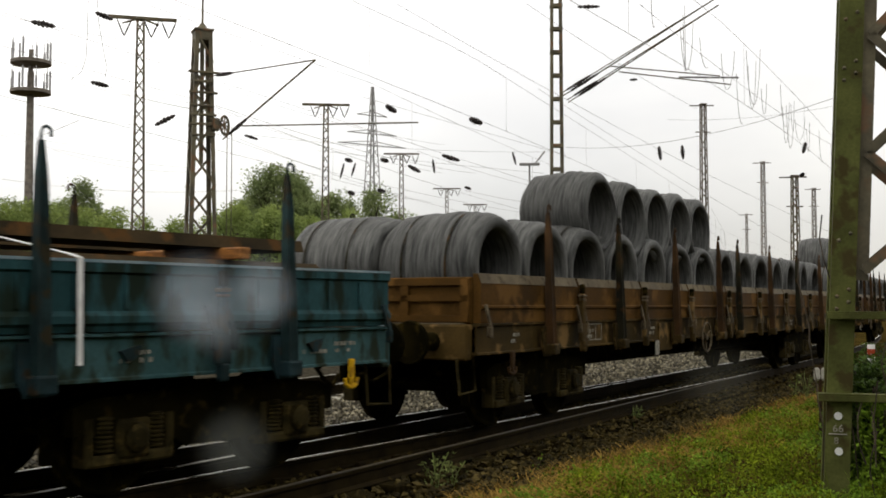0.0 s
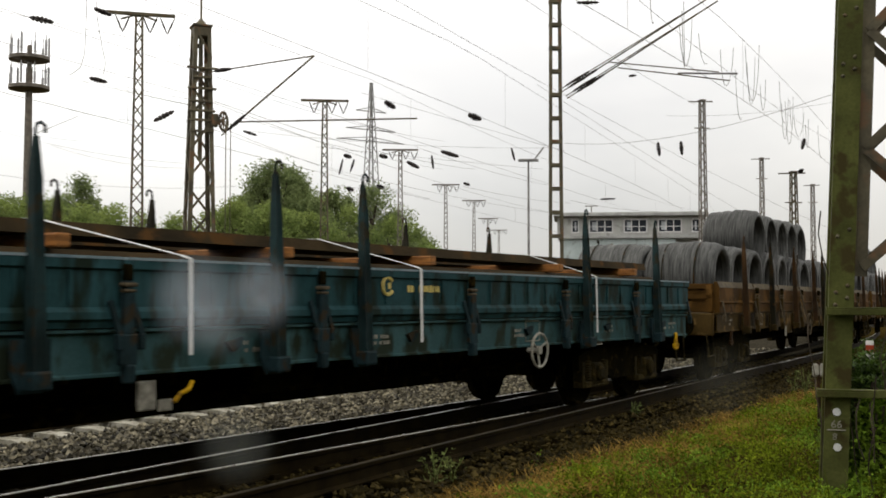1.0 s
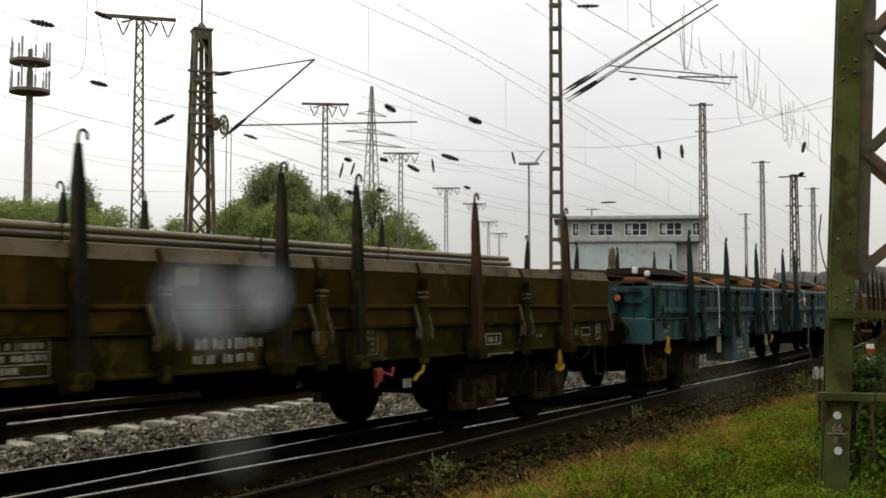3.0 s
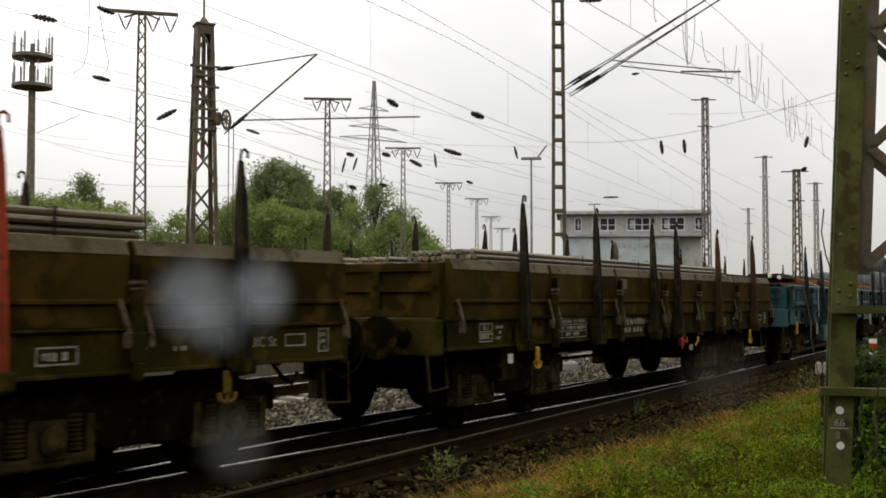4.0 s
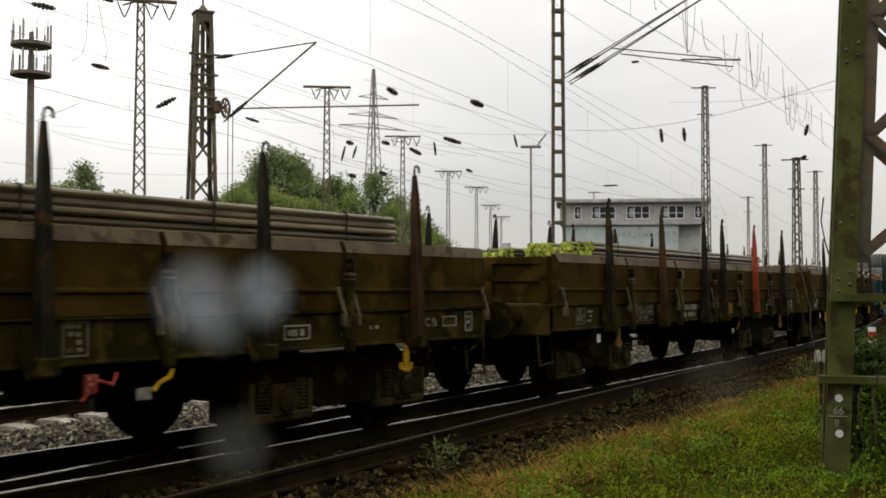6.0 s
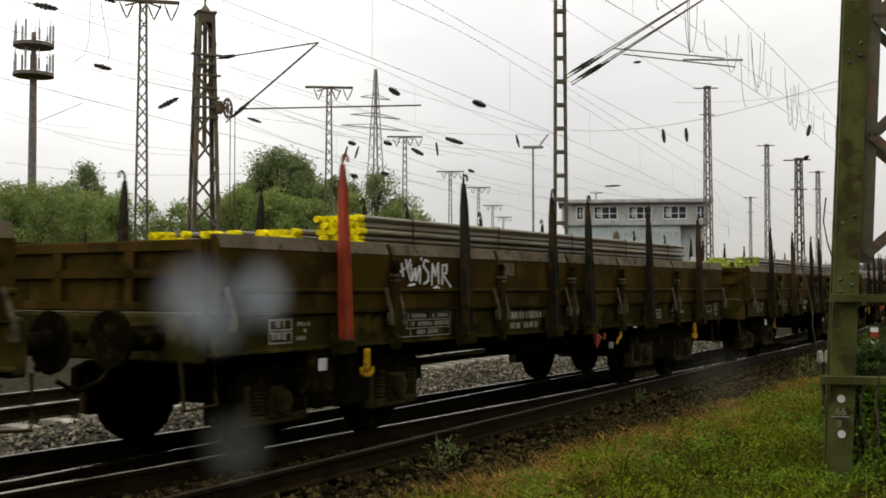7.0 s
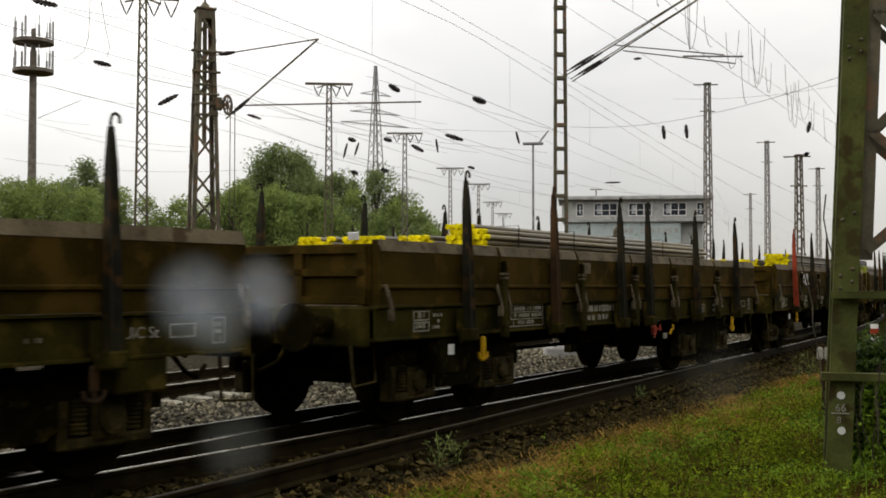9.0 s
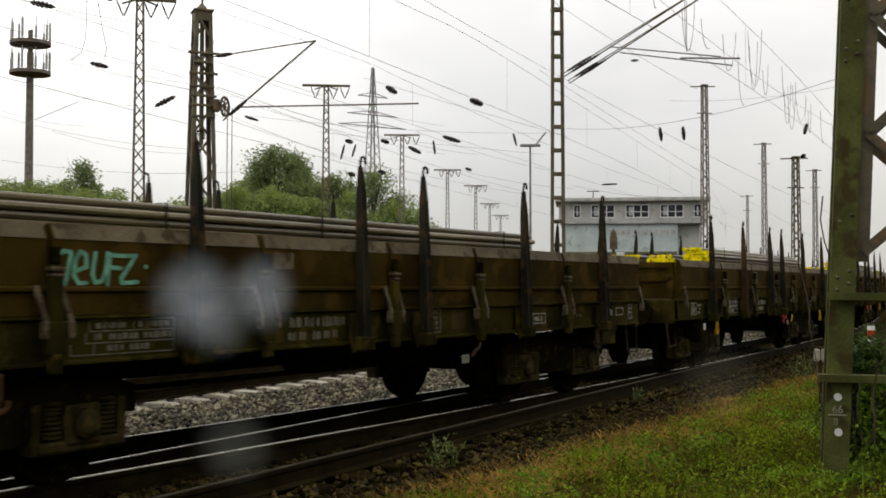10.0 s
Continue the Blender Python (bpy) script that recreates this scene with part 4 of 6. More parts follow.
hand_wheel(w, X(5.40), 0.87, 0.20, WHEEL_PAINT)
yellow_anchor(w, X(0.72), 0.70)
yellow_anchor(w, X(17.9), 0.70)
part("tool_box", Shape().cbox(X(13.95), X(12.75), -1.37, -0.85, 0.42, 0.90, 0.03), BLUE_LOW, w, "blue steel box below the frame")
mark_bars(w, X(13.4), -1.372, 0.55, 3, 0.6, 0.26)
part("label_plate", Shape().cbox(X(11.42), X(11.24), -1.36, -1.33, 0.64, 0.86, 0.01), PALE, w, "pale hanging label board")
release_handle(w, X(11.0))
part("label_frame", Shape().cbox(X(15.06), X(14.70), -1.35, -1.30, 0.58, 0.93, 0.01), SOOT, w)
part("label_plate", Shape().cbox(X(15.00), X(14.76), -1.362, -1.352, 0.62, 0.89, 0.004), WHEEL_PAINT, w, "white ruled label board in a dark frame")
for q in range(5):
    part("ruled_line", Shape().box(X(14.98), X(14.78), -1.365, -1.3625, 0.655 + 0.047 * q, 0.661 + 0.047 * q), SOOT, w)
wedge = Shape().plate([(-0.09, 1.12), (0.09, 1.16), (0.07, 1.09), (0.0, 1.045), (-0.03, 1.045)], -1.385, -1.346).mesh("lashing_bracket", BLUE_DARK)
for rel in (1.3, 3.3, 5.55, 8.0, 10.55, 12.55, 14.85, 16.9):
    part("lashing_bracket", wedge, None, w, "small dark lashing bracket", at=pose(X(rel) + 0.12, 0, 0))
part("label_plate", Shape().cbox(X(12.9), X(12.64), -1.36, -1.347, 1.02, 1.15, 0.004), mat("royal_blue_sign", (0.03, 0.085, 0.20), (0.02, 0.05, 0.12), 8, 0.5, 0, 0.05, 40, (0.02, 0.03, 0.03), 0.5), w, "small blue sign plate")
mark_bars(w, X(12.76), -1.361, 1.05, 1, 0.18, 0.09)
lamp = Shape().cbox(-9.36, -9.14, -0.78, -0.46, 1.30, 1.70, 0.03)
cab = part("end_cabinet", lamp, BLUE_LOW, w, "blue equipment cabinet on the end platform")
part("reflector", Shape().lathe((-9.362, -0.84, 1.55), (-9.33, -0.84, 1.55), [(0, 0.042), (0.6, 0.048), (1, 0.048)], 16), mat("orange_red_reflector", (0.40, 0.09, 0.04), (0.30, 0.07, 0.03), 6, 0.4), w, "orange-red round reflector")
part("reflector_bracket", Shape().cbox(-9.33, -9.13, -0.87, -0.81, 1.50, 1.60, 0.01), SOOT, w)
for q, (cy, cz) in enumerate(((-0.78, 1.985), (-0.98, 1.945))):
    part("end_rag", Shape().cbox(-8.44, -8.36, cy - 0.05, cy + 0.03, cz - 0.045, cz + 0.06 - 0.02 * q, 0.02), WHITE, w, "white rag tied to the end of the load")
rail_me = Shape().line([(-9.35, -1.1, 1.25), (-9.35, -1.1, 1.78), (-9.35, -0.7, 1.78), (-9.35, -0.7, 1.25)], 0.018, 6)
part("handrail", rail_me, BLUE_DARK, w, "bent dark handrail")

# the sprayed tags, letter by letter, in units of the letter height
TAG_MINT = (
    ((-0.08, 0.62), (-0.06, 0.62)), ((0.08, 0.88), (0.18, 0.98), (0.38, 0.95), (0.34, 0.7), (0.22, 0.02)),
    ((0.50, 0.40), (0.78, 0.52), (0.76, 0.90), (0.62, 0.98), (0.50, 0.75), (0.44, 0.30), (0.56, 0.04), (0.78, 0.05)),
    ((1.02, 0.95), (0.94, 0.30), (1.02, 0.05), (1.20, 0.10), (1.30, 0.40), (1.36, 0.95)),
    ((1.42, 0.92), (1.36, 0.0)), ((1.42, 0.90), (1.82, 0.88)), ((1.40, 0.52), (1.72, 0.50)),
    ((1.86, 0.88), (2.16, 0.90), (1.74, 0.20), (1.76, 0.04), (2.20, 0.08)), ((2.44, 0.56), (2.46, 0.56)))
TAG_WHITE = (
    ((0.06, 0.80), (0.16, 0.35)), ((0.0, 0.52), (0.24, 0.66)), ((0.34, 0.95), (0.42, 0.60), (0.62, 0.98)), ((0.44, 0.62), (0.66, 0.20)), ((0.66, 0.80), (0.78, 0.22), (0.96, 0.66), (1.02, 0.20), (1.24, 0.75)),
    ((1.30, 0.66), (1.28, 0.10)), ((1.36, 1.02), (1.38, 1.06)), ((1.86, 0.94), (1.62, 1.0), (1.50, 0.78), (1.86, 0.50), (1.88, 0.22), (1.58, 0.08)),
    ((2.10, 0.05), (2.16, 0.85), (2.36, 0.40), (2.56, 0.88), (2.60, 0.10)), ((2.86, 0.08), (2.88, 0.80), (3.20, 0.84), (3.18, 0.52), (2.90, 0.45), (3.48, -0.02)),
    ((0.50, 0.02), (0.90, 0.06)), ((2.24, -0.10), (2.50, -0.02), (2.66, -0.12)))
BROWN_LABEL = "dirty brown stake wagon loaded with steel bars"
for k in range(5):
    reds = {1: {1: STAKE_RED, 4: STAKE_RUST}, 2: {5: STAKE_RED, 0: STAKE_RUST}, 0: {0: STAKE_RUST, 1: STAKE_RUST}, 3: {4: STAKE_RUST}, 4: {}}[k]
    w, st, X = build_wagon("brown", BROWN_LABEL + (" and a red stake" if k in (1, 2) else ""), reds)
    enlist(w, BROWN_FRONT - 14.264 * k, st["length"])
    lettering(w, "UIC St", X(1.05), -1.346, 1.06, 0.12, PALE, label="white stencilled lettering")
    mark_frame(w, X(0.65), -1.346, 1.05, 0.26, 0.11, 1)
    mark_frame(w, X(0.28), -1.346, 0.99, 0.14, 0.21, 1)
    mark_bars(w, X(0.28), -1.346, 1.01, 3, 0.09, 0.17)
    for rel, rows, wd, zz, hh in ((1.95, 1, 0.14, 1.06, 0.06), (2.35, 2, 0.2, 1.0, 0.16), (3.35, 1, 0.10, 1.0, 0.13), (4.45, 1, 0.12, 1.12, 0.07), (7.22, 1, 0.86, 1.09, 0.14), (7.32, 1, 0.70, 0.98, 0.12), (11.4, 3, 0.24, 1.0, 0.18)):
        mark_bars(w, X(rel), -1.346, zz, rows, wd, hh, DULL if k == 4 else PALE)
    mark_table(w, X(9.39), -1.346, 0.965, 0.80, DULL if k in (1, 4) else PALE)
    mark_frame(w, X(3.05), -1.346, 1.0, 0.34, 0.13, 1)
    mark_bars(w, X(3.05), -1.346, 1.03, 1, 0.24, 0.10)
    tone = DULL if k in (1, 4) else PALE
    mark_frame(w, X(11.72), -1.346, 0.98, 0.30, 0.10, 1, tone)
    mark_frame(w, X(11.72), -1.346, 1.09, 0.30, 0.10, 1, tone)
    mark_bars(w, X(11.72), -1.346, 1.01, 2, 0.24, 0.21, tone)
    mark_frame(w, X(5.36), -1.346, 0.97, 0.22, 0.25, 1, DULL)
    mark_bars(w, X(5.36), -1.346, 1.0, 4, 0.17, 0.22, DULL)
    if k in (1, 4):
        part("label_plate", Shape().cbox(X(5.05), X(4.78), -1.352, -1.346, 0.99, 1.17, 0.002), OCHRE if k == 1 else RUSTY_LOW, w, "faded ochre sign panel")
    hook = {1: OCHRE, 4: STAKE_RUST}.get(k)
    yellow_anchor(w, X(1.50), 0.62, hook)
    yellow_anchor(w, X(10.55), 0.62, hook)
    release_handle(w, X(4.6), hook)
    if k in (0, 2, 3):
        part("brake_valve", Shape().cbox(X(5.27), X(5.16), -1.36, -1.30, 0.70, 0.84, 0.015).line([(X(5.0), -1.35, 0.84), (X(5.06), -1.38, 0.76), (X(5.2), -1.38, 0.80), (X(5.33), -1.38, 0.66)], 0.014, 6), RED, w, "red brake changeover lever")
    part("label_plate", Shape().cbox(X(11.36), X(10.98), -1.36, -1.10, 0.52, 0.90, 0.02), SOOT, w, "dark equipment box")
    part("label_plate", Shape().cbox(X(11.23), X(11.11), -1.368, -1.362, 0.72, 0.83, 0.002), WHITE, w, "small white paper label")
    if k == 2:
        stroke_tag(w, TAG_WHITE, X(9.98), -1.388, 1.475, 0.265, 0.011, WHITE, "white sprayed graffiti tag")
    if k == 4:
        part("brake_box", Shape().cbox(X(1.26), X(0.80), -1.36, -0.95, 0.66, 0.925, 0.02), BROWN_LOW, w, "olive-brown brake box below the sole bar")
        stroke_tag(w, TAG_MINT, X(10.10), -1.388, 1.465, 0.235, 0.015, MINT, "mint-green sprayed graffiti tag", 1.36)
    part("worn_patch", Shape().box(X(7.9), X(7.65), -1.3872, -1.3862, 1.60, 1.74), BROWN_CAP, w, "grey worn paint patch")


# ---- the loads ----
def coil_mesh(seed, L=1.28, r=0.63):
    """A coil of wire rod: many uneven turns round a hollow core, lying along y."""
    rnd = random.Random(seed)
    rings, n = 46, 40
    vs, fs = [], []
    prof_out = []
    for k in range(rings):
        t = k / (rings - 1)
        sag = 0.045 * math.sin(math.pi * t) - 0.05 * max(0, (abs(t - 0.5) - 0.42) / 0.08) ** 2
        prof_out.append((t, r - 0.03 + sag + rnd.uniform(-0.013, 0.013)))
    ph = rnd.uniform(0, 9)
    for t, rr in prof_out:
        for i in range(n):
            a = 2 * math.pi * i / n
            q = rr + 0.022 * noise.noise((math.cos(a) * 2.0 + ph, t * 5, math.sin(a) * 2.0)) + 0.010 * noise.noise((math.cos(a) * 5, t * 24 + ph, math.sin(a) * 5))
            flat = 0.96 if math.sin(a) < -0.8 else 1.0
            vs.append((q * math.cos(a), (t - 0.5) * L + 0.03 * noise.noise((a * 0.8, t * 9, ph)), q * flat * math.sin(a)))
    for t in (1.0, 0.97, 0.75, 0.5, 0.25, 0.03, 0.0):
        for i in range(n):
            a = 2 * math.pi * i / n
            q = 0.44 + 0.015 * noise.noise((math.cos(a) * 2, t * 4 + ph, math.sin(a) * 2)) + (0.03 if t in (1.0, 0.0) else 0)
            vs.append((q * math.cos(a), (t - 0.5) * L, q * math.sin(a)))
    tot = rings + 7
    for k in range(tot):
        j = (k + 1) % tot
        fs += [(k * n + i, k * n + (i + 1) % n, j * n + (i + 1) % n, j * n + i) for i in range(n)]
    s = Shape()
    s.add(vs, [f[::-1] for f in fs])
    return s.mesh("wire_winding", WIRE_ROD, True)


COILS = [coil_mesh(k) for k in range(4)]
SHORT_COILS = [coil_mesh(k, 1.02, 0.60) for k in (7, 8)]
BAND = Shape()
for _k in range(40):
    _a, _b = 2 * math.pi * _k / 40, 2 * math.pi * (_k + 1) / 40
    BAND.add([(0.650 * math.cos(c), y, 0.645 * math.sin(c)) for c in (_a, _b) for y in (-0.012, 0.012)], [(0, 1, 3, 2)])
    BAND.add([(0.640 * math.cos(c), y, 0.635 * math.sin(c)) for c in (_a, _b) for y in (-0.012, 0.012)], [(2, 3, 1, 0)])
BAND = BAND.mesh("binding", STAKE)


def wire_coil(wi, x, y, z, seed, short=False):
    rnd = random.Random(seed)
    th = thing("wire_coil", "grey coil of steel wire rod lying across the wagon", "wire coil", "coils on the wagons")
    part("wire_winding", SHORT_COILS[seed % 2] if short else COILS[seed % 4], None, th, at=pose(0, 0, 0, 0, rnd.uniform(0, 360), 0))
    for by in (() if short else (-0.35, 0.30)):
        part("binding", BAND, None, th, at=pose(0, by + rnd.uniform(-0.1, 0.1), 0))
    carry(th, wi, pose(x, y, z, 0, 0, rnd.uniform(-2.5, 2.5)))


seed = 0
for wi, XX, uppers in ((W_COIL, X_C, (14.75, 13.55, 12.45, 11.35, 10.25)), (W_FAR, X_F, (17.2, 16.0, 14.8, 13.6))):
    for i in range(14):
        for y in (-0.65, 0.665):
            if wi == W_FAR and y > 0:
                continue
            wire_coil(wi, XX(17.98 - i * 1.283), y, 1.25 + 0.63, seed)
            seed += 1
    for u in uppers:
        wire_coil(wi, XX(u + 0.02), -0.72, 1.25 + 0.63 + 0.84, seed, True)
        seed += 1


def bar_bundle(wi, X, rel0, rel1, y0, cols, rows, z0, tip, seed):
    """Round steel bars in offset layers, each bar a part, tied with wire, on two bearers."""
    rnd = random.Random(seed)
    th = thing("steel_bar_bundle", "bundle of long round steel bars with colour-sprayed ends", "steel bars", "bar bundles on the wagons")
    d = 0.069
    n, L = 9, rel1 - rel0
    body = Shape().tube((-L / 2, 0, 0), (L / 2, 0, 0), d * 0.43, n=n).mesh("bar", BAR)
    cap = tip and Shape().tube((-L / 2 - 0.004, 0, 0), (-L / 2 + (0.03 if tip is GTIP else 0.10), 0, 0), d * 0.50, n=n).mesh("sprayed_end", tip)
    for r in range(rows):
        for c in range(cols - (r % 2)):
            if r == rows - 1 and rnd.random() < 0.3:
                continue
            b = part("bar", body, None, th, at=pose(rnd.uniform(-0.04, 0.04), (c + 0.5 * (r % 2)) * d, r * d * 0.91 + d / 2, rnd.uniform(0, 360)))
            if tip and r > rows - 6:
                part("sprayed_end", cap, None, b)
    for t in (-0.40, -0.2, 0.02, 0.22, 0.41):
        s = Shape().box(t * L - 0.012, t * L + 0.012, -d * 0.55, -d * 0.50, 0, rows * d * 0.91 + 0.004).box(t * L - 0.012, t * L + 0.012, -d * 0.55, (cols - 1) * d + d * 0.5, rows * d * 0.91 + 0.004, rows * d * 0.91 + 0.008)
        part("tie", s, STAKE, th, "thin tie strap")
    for t in (-0.42, -0.14, 0.14, 0.42):
        part("bearer", Shape().cbox(t * L - 0.05, t * L + 0.05, -d * 0.5, (cols - 0.5) * d, 1.252 - z0, -0.001, 0.008), TIMBER, th, "timber bearer")
    carry(th, wi, pose(X((rel0 + rel1) / 2), y0, z0))


X_N = lambda rel: 12.53 / 2 - rel
for k, (rel0, rel1, tops, tip) in enumerate(((2.3, 11.6, (11, 11, 10, 10), None), (2.2, 10.95, (12, 12, 11, 11), GTIP), (1.4, 10.40, (13, 11, 11, 11), YTIP), (2.3, 10.15, (13, 11, 11, 11), YTIP), (2.9, 11.55, (12, 12, 11, 11), VTIP))):
    for q, rows in enumerate(tops):
        bar_bundle(3 + k, X_N, rel0 + 0.1 * ((q * 7) % 3), rel1 + (0.40 if q and k in (2, 3) else 0.0) - 0.12 * ((q * 5) % 3), -1.18 + q * 0.64, 8, rows, 1.34, tip, 100 + k * 10 + q)


for wi, rel, y, z in ((4, 10.86, 0.16, 2.06), (6, 10.50, 0.36, 2.03)):
    tg = tagged(part("load_tag", Shape().cbox(-0.012, 0.012, -0.07, 0.07, -0.045, 0.045, 0.004), WHITE), "small white paper tag wired to the bar ends", "tag", "tags on the loads")
    carry(tg, wi, pose(X_N(rel + 0.06), y, z, 0, -14, 8))


# sheet piles, dunnage and straps on the blue wagon
def sheet_piles():
    for q, (y0, y1) in enumerate(((-1.22, -0.42), (-0.38, 0.40), (0.44, 1.22))):
        th = thing("sheet_pile_stack", "stack of rusty rolled steel sheet piles", "sheet piles", "stacks on the blue wagon")
        for r in range(4):
            z = 1.26 + r * 0.15
            o = [(y0, z), (y0 + 0.10, z), (y0 + 0.22, z + 0.09), (y1 - 0.22, z + 0.09), (y1 - 0.10, z), (y1, z), (y1, z + 0.02), (y1 - 0.08, z + 0.02), (y1 - 0.2, z + 0.12), (y0 + 0.2, z + 0.12), (y0 + 0.08, z + 0.02), (y0, z + 0.02)]
            part("sheet_pile", Shape().prof(o[::-1], -8.85 + 0.1 * r, 8.65 - 0.07 * r), SLAB, th)
        carry(th, W_BLUE, pose(0, 0, 0))
    for rel in (1.9, 4.3, 7.3, 9.6, 12.0, 14.1, 15.6):
        tb = tagged(part("dunnage_timber", Shape().cbox(-0.06, 0.06, -1.24, 1.24, 0, 0.10, 0.012), TIMBER), "wet orange dunnage timber laid across the steel", "timber", "dunnage on the blue wagon")
        carry(tb, W_BLUE, pose(X_B(rel), 0, 1.832))
    for q, (y0, y1) in enumerate(((-1.0, -0.28), (0.10, 0.82))):
        th = thing("sheet_pile_stack", "upper stack of dark steel sheet piles on timber", "sheet piles", "stacks on the blue wagon")
        for r in range(1):
            z = r * 0.06
            o = [(y0, z), (y1, z), (y1 - 0.03, z + 0.10), (y0 + 0.03, z + 0.10)]
            part("sheet_pile", Shape().prof(o, -8.37, 8.3), SLAB, th)
        carry(th, W_BLUE, pose(0, 0, 1.935))
    for rel in (3.67, 7.82, 10.98, 15.15):
        s = Shape()
        pts = [(0.0, -1.447, 1.04), (0.0, -1.434, 1.776), (-0.06, -1.40, 1.80), (-1.05, -0.95, 2.045), (-0.95, 0.8, 2.045), (-0.1, 1.40, 1.80), (0.0, 1.434, 1.776), (0.0, 1.447, 1.04)]
        for a, b in zip(pts[:-1], pts[1:]):
            s.add([(a[0] - 0.024, a[1], a[2]), (a[0] + 0.024, a[1], a[2]), (b[0] + 0.024, b[1], b[2]), (b[0] - 0.024, b[1], b[2]),
                   (a[0] - 0.024, a[1], a[2] + 0.004), (a[0] + 0.024, a[1], a[2] + 0.004), (b[0] + 0.024, b[1], b[2] + 0.004), (b[0] - 0.024, b[1], b[2] + 0.004)],
                  [(3, 2, 1, 0), (4, 5, 6, 7), (0, 1, 5, 4), (1, 2, 6, 5), (2, 3, 7, 6), (3, 0, 4, 7)])
        ob = tagged(part("lashing_strap", s, WEB), "white webbing strap tied over the load", "strap", "straps on the blue wagon")
        carry(ob, W_BLUE, pose(X_B(rel), 0, 0))


sheet_piles()


# ---- masts and wires ----
def away(x, y):
    """The turn about z that sets a thing's x axis square to the line of sight."""
    return math.degrees(math.atan2(y, x)) - 90


def lattice(name, label, x, y, H, wb, wt, material, turn=0.0, leg=0.09, bays=None, group="lattice masts"):
    """Four tapering corner angles with zigzag lacing on each side, on a concrete foot."""
    th = thing(name, label, "mast", group, pose(x, y, -0.35, 0, 0, turn))
    H += 0.35
    def c(i, t):
        w = (wb + (wt - wb) * t) / 2
        return ((1, 1), (-1, 1), (-1, -1), (1, -1))[i][0] * w, ((1, 1), (-1, 1), (-1, -1), (1, -1))[i][1] * w, H * t
    for i in range(4):
        sx, sy = ((1, 1), (-1, 1), (-1, -1), (1, -1))[i]
        s = Shape()
        for ax in (0, 1):
            p, q = Vector(c(i, 0)), Vector(c(i, 1))
            d = Vector((-sx * leg / 2, 0, 0)) if ax == 0 else Vector((0, -sy * leg / 2, 0))
            s.beam(p + d, q + d, leg if ax == 0 else leg * 0.14, leg * 0.14 if ax == 0 else leg, (0, 1, 0))
        part("corner_angle", s, material, th)
    bays = bays or max(8, int(H / (wb * 0.9)))
    for i in range(4):
        j = (i + 1) % 4
        for k in range(bays):
            a, b = (i, j) if k % 2 else (j, i)
            part("lacing_bar", Shape().beam(c(a, k / bays), c(b, (k + 1) / bays), leg * 0.2, leg * 0.62), material, th)
    part("mast_foot", Shape().cbox(-wb * 0.8, wb * 0.8, -wb * 0.8, wb * 0.8, -0.3, 0.3, 0.05), CONCRETE, th)
    part("mast_cap", Shape().cbox(-wt * 0.6, wt * 0.6, -wt * 0.6, wt * 0.6, H, H + 0.06, 0.01), material, th)
    return th, H


def insulator(s, p, q, r, discs=6):
    """A string of ribbed discs between two points."""
    steps = [(0, r * 0.25)]
    for k in range(discs):
        a = 0.08 + 0.84 * k / discs
        e = 0.84 / discs
        f = 1.0 - 0.35 * abs(2 * (k + 0.5) / discs - 1)
        steps += [(a, r * 0.62 * f), (a + e * 0.35, r * f), (a + e * 0.6, r * f), (a + e * 0.9, r * 0.62 * f)]
    steps.append((1, r * 0.25))
    s.lathe(p, q, steps, 10)


def tee_mast(x, y, H, w, arm, material, turn):
    """A tall lattice mast with a cross arm that carries feeder lines on V-shaped insulators."""
    th, h = lattice("feeder_mast", "slender lattice mast with a feeder cross arm on top", x, y, H, w, w * 0.5, material, turn, leg=w * 0.13)
    part("cross_arm", Shape().beam((-arm, 0, h + 0.1), (arm, 0, h + 0.1), 0.16, 0.16).beam((-arm * 0.5, 0, h - 0.2), (0, 0, h + 0.1), 0.08, 0.08).beam((arm * 0.5, 0, h - 0.2), (0, 0, h + 0.1), 0.08, 0.08), material, th)
    for cx in (-arm * 0.45, arm * 0.30, arm * 0.78):
        s = Shape()
        insulator(s, (cx - 0.35, 0, h), (cx, 0, h - 0.85), 0.055)
        part("insulator", s, GLAZE, th, "slanting insulator")
        s = Shape()
        insulator(s, (cx + 0.35, 0, h), (cx, 0, h - 0.85), 0.055)
        part("insulator", s, GLAZE, th, "slanting insulator")
    return th


LINE_TURN = 24.0
FEEDERS = []
# From the third on, the feeder masts take the paler, hazed colour.
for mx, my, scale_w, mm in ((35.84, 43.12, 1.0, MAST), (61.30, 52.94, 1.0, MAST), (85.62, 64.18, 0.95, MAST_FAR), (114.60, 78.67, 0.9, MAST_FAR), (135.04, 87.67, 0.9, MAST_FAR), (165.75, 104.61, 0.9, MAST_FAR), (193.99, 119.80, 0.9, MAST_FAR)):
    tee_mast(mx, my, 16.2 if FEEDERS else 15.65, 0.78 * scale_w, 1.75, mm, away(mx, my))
    FEEDERS.append((mx, my))

# the big tensioning mast with its weights, wheel and cantilever
BX, BY = 20.39, 22.01
big, bh = lattice("tension_mast", "heavy lattice mast with tension wheel, brackets and lightning rod", BX, BY, 8.82, 0.90, 0.44, MAST, away(BX, BY) + 12, leg=0.10, bays=11)
part("mast_head", Shape().cbox(-0.23, 0.23, -0.23, 0.23, bh - 0.25, bh + 0.02, 0.02).lathe((0, 0, bh + 0.02), (0, 0, bh + 0.25), [(0, 0.22), (1, 0.04)], 8).tube((0, 0, bh + 0.2), (0, 0, bh + 2.2), 0.03), MAST, big)
rndb = random.Random(2)
part("rope_guide", Shape().cbox(-0.05, 0.05, -0.06, 0.06, 5.6, bh - 0.3, 0.01), MAST, big)
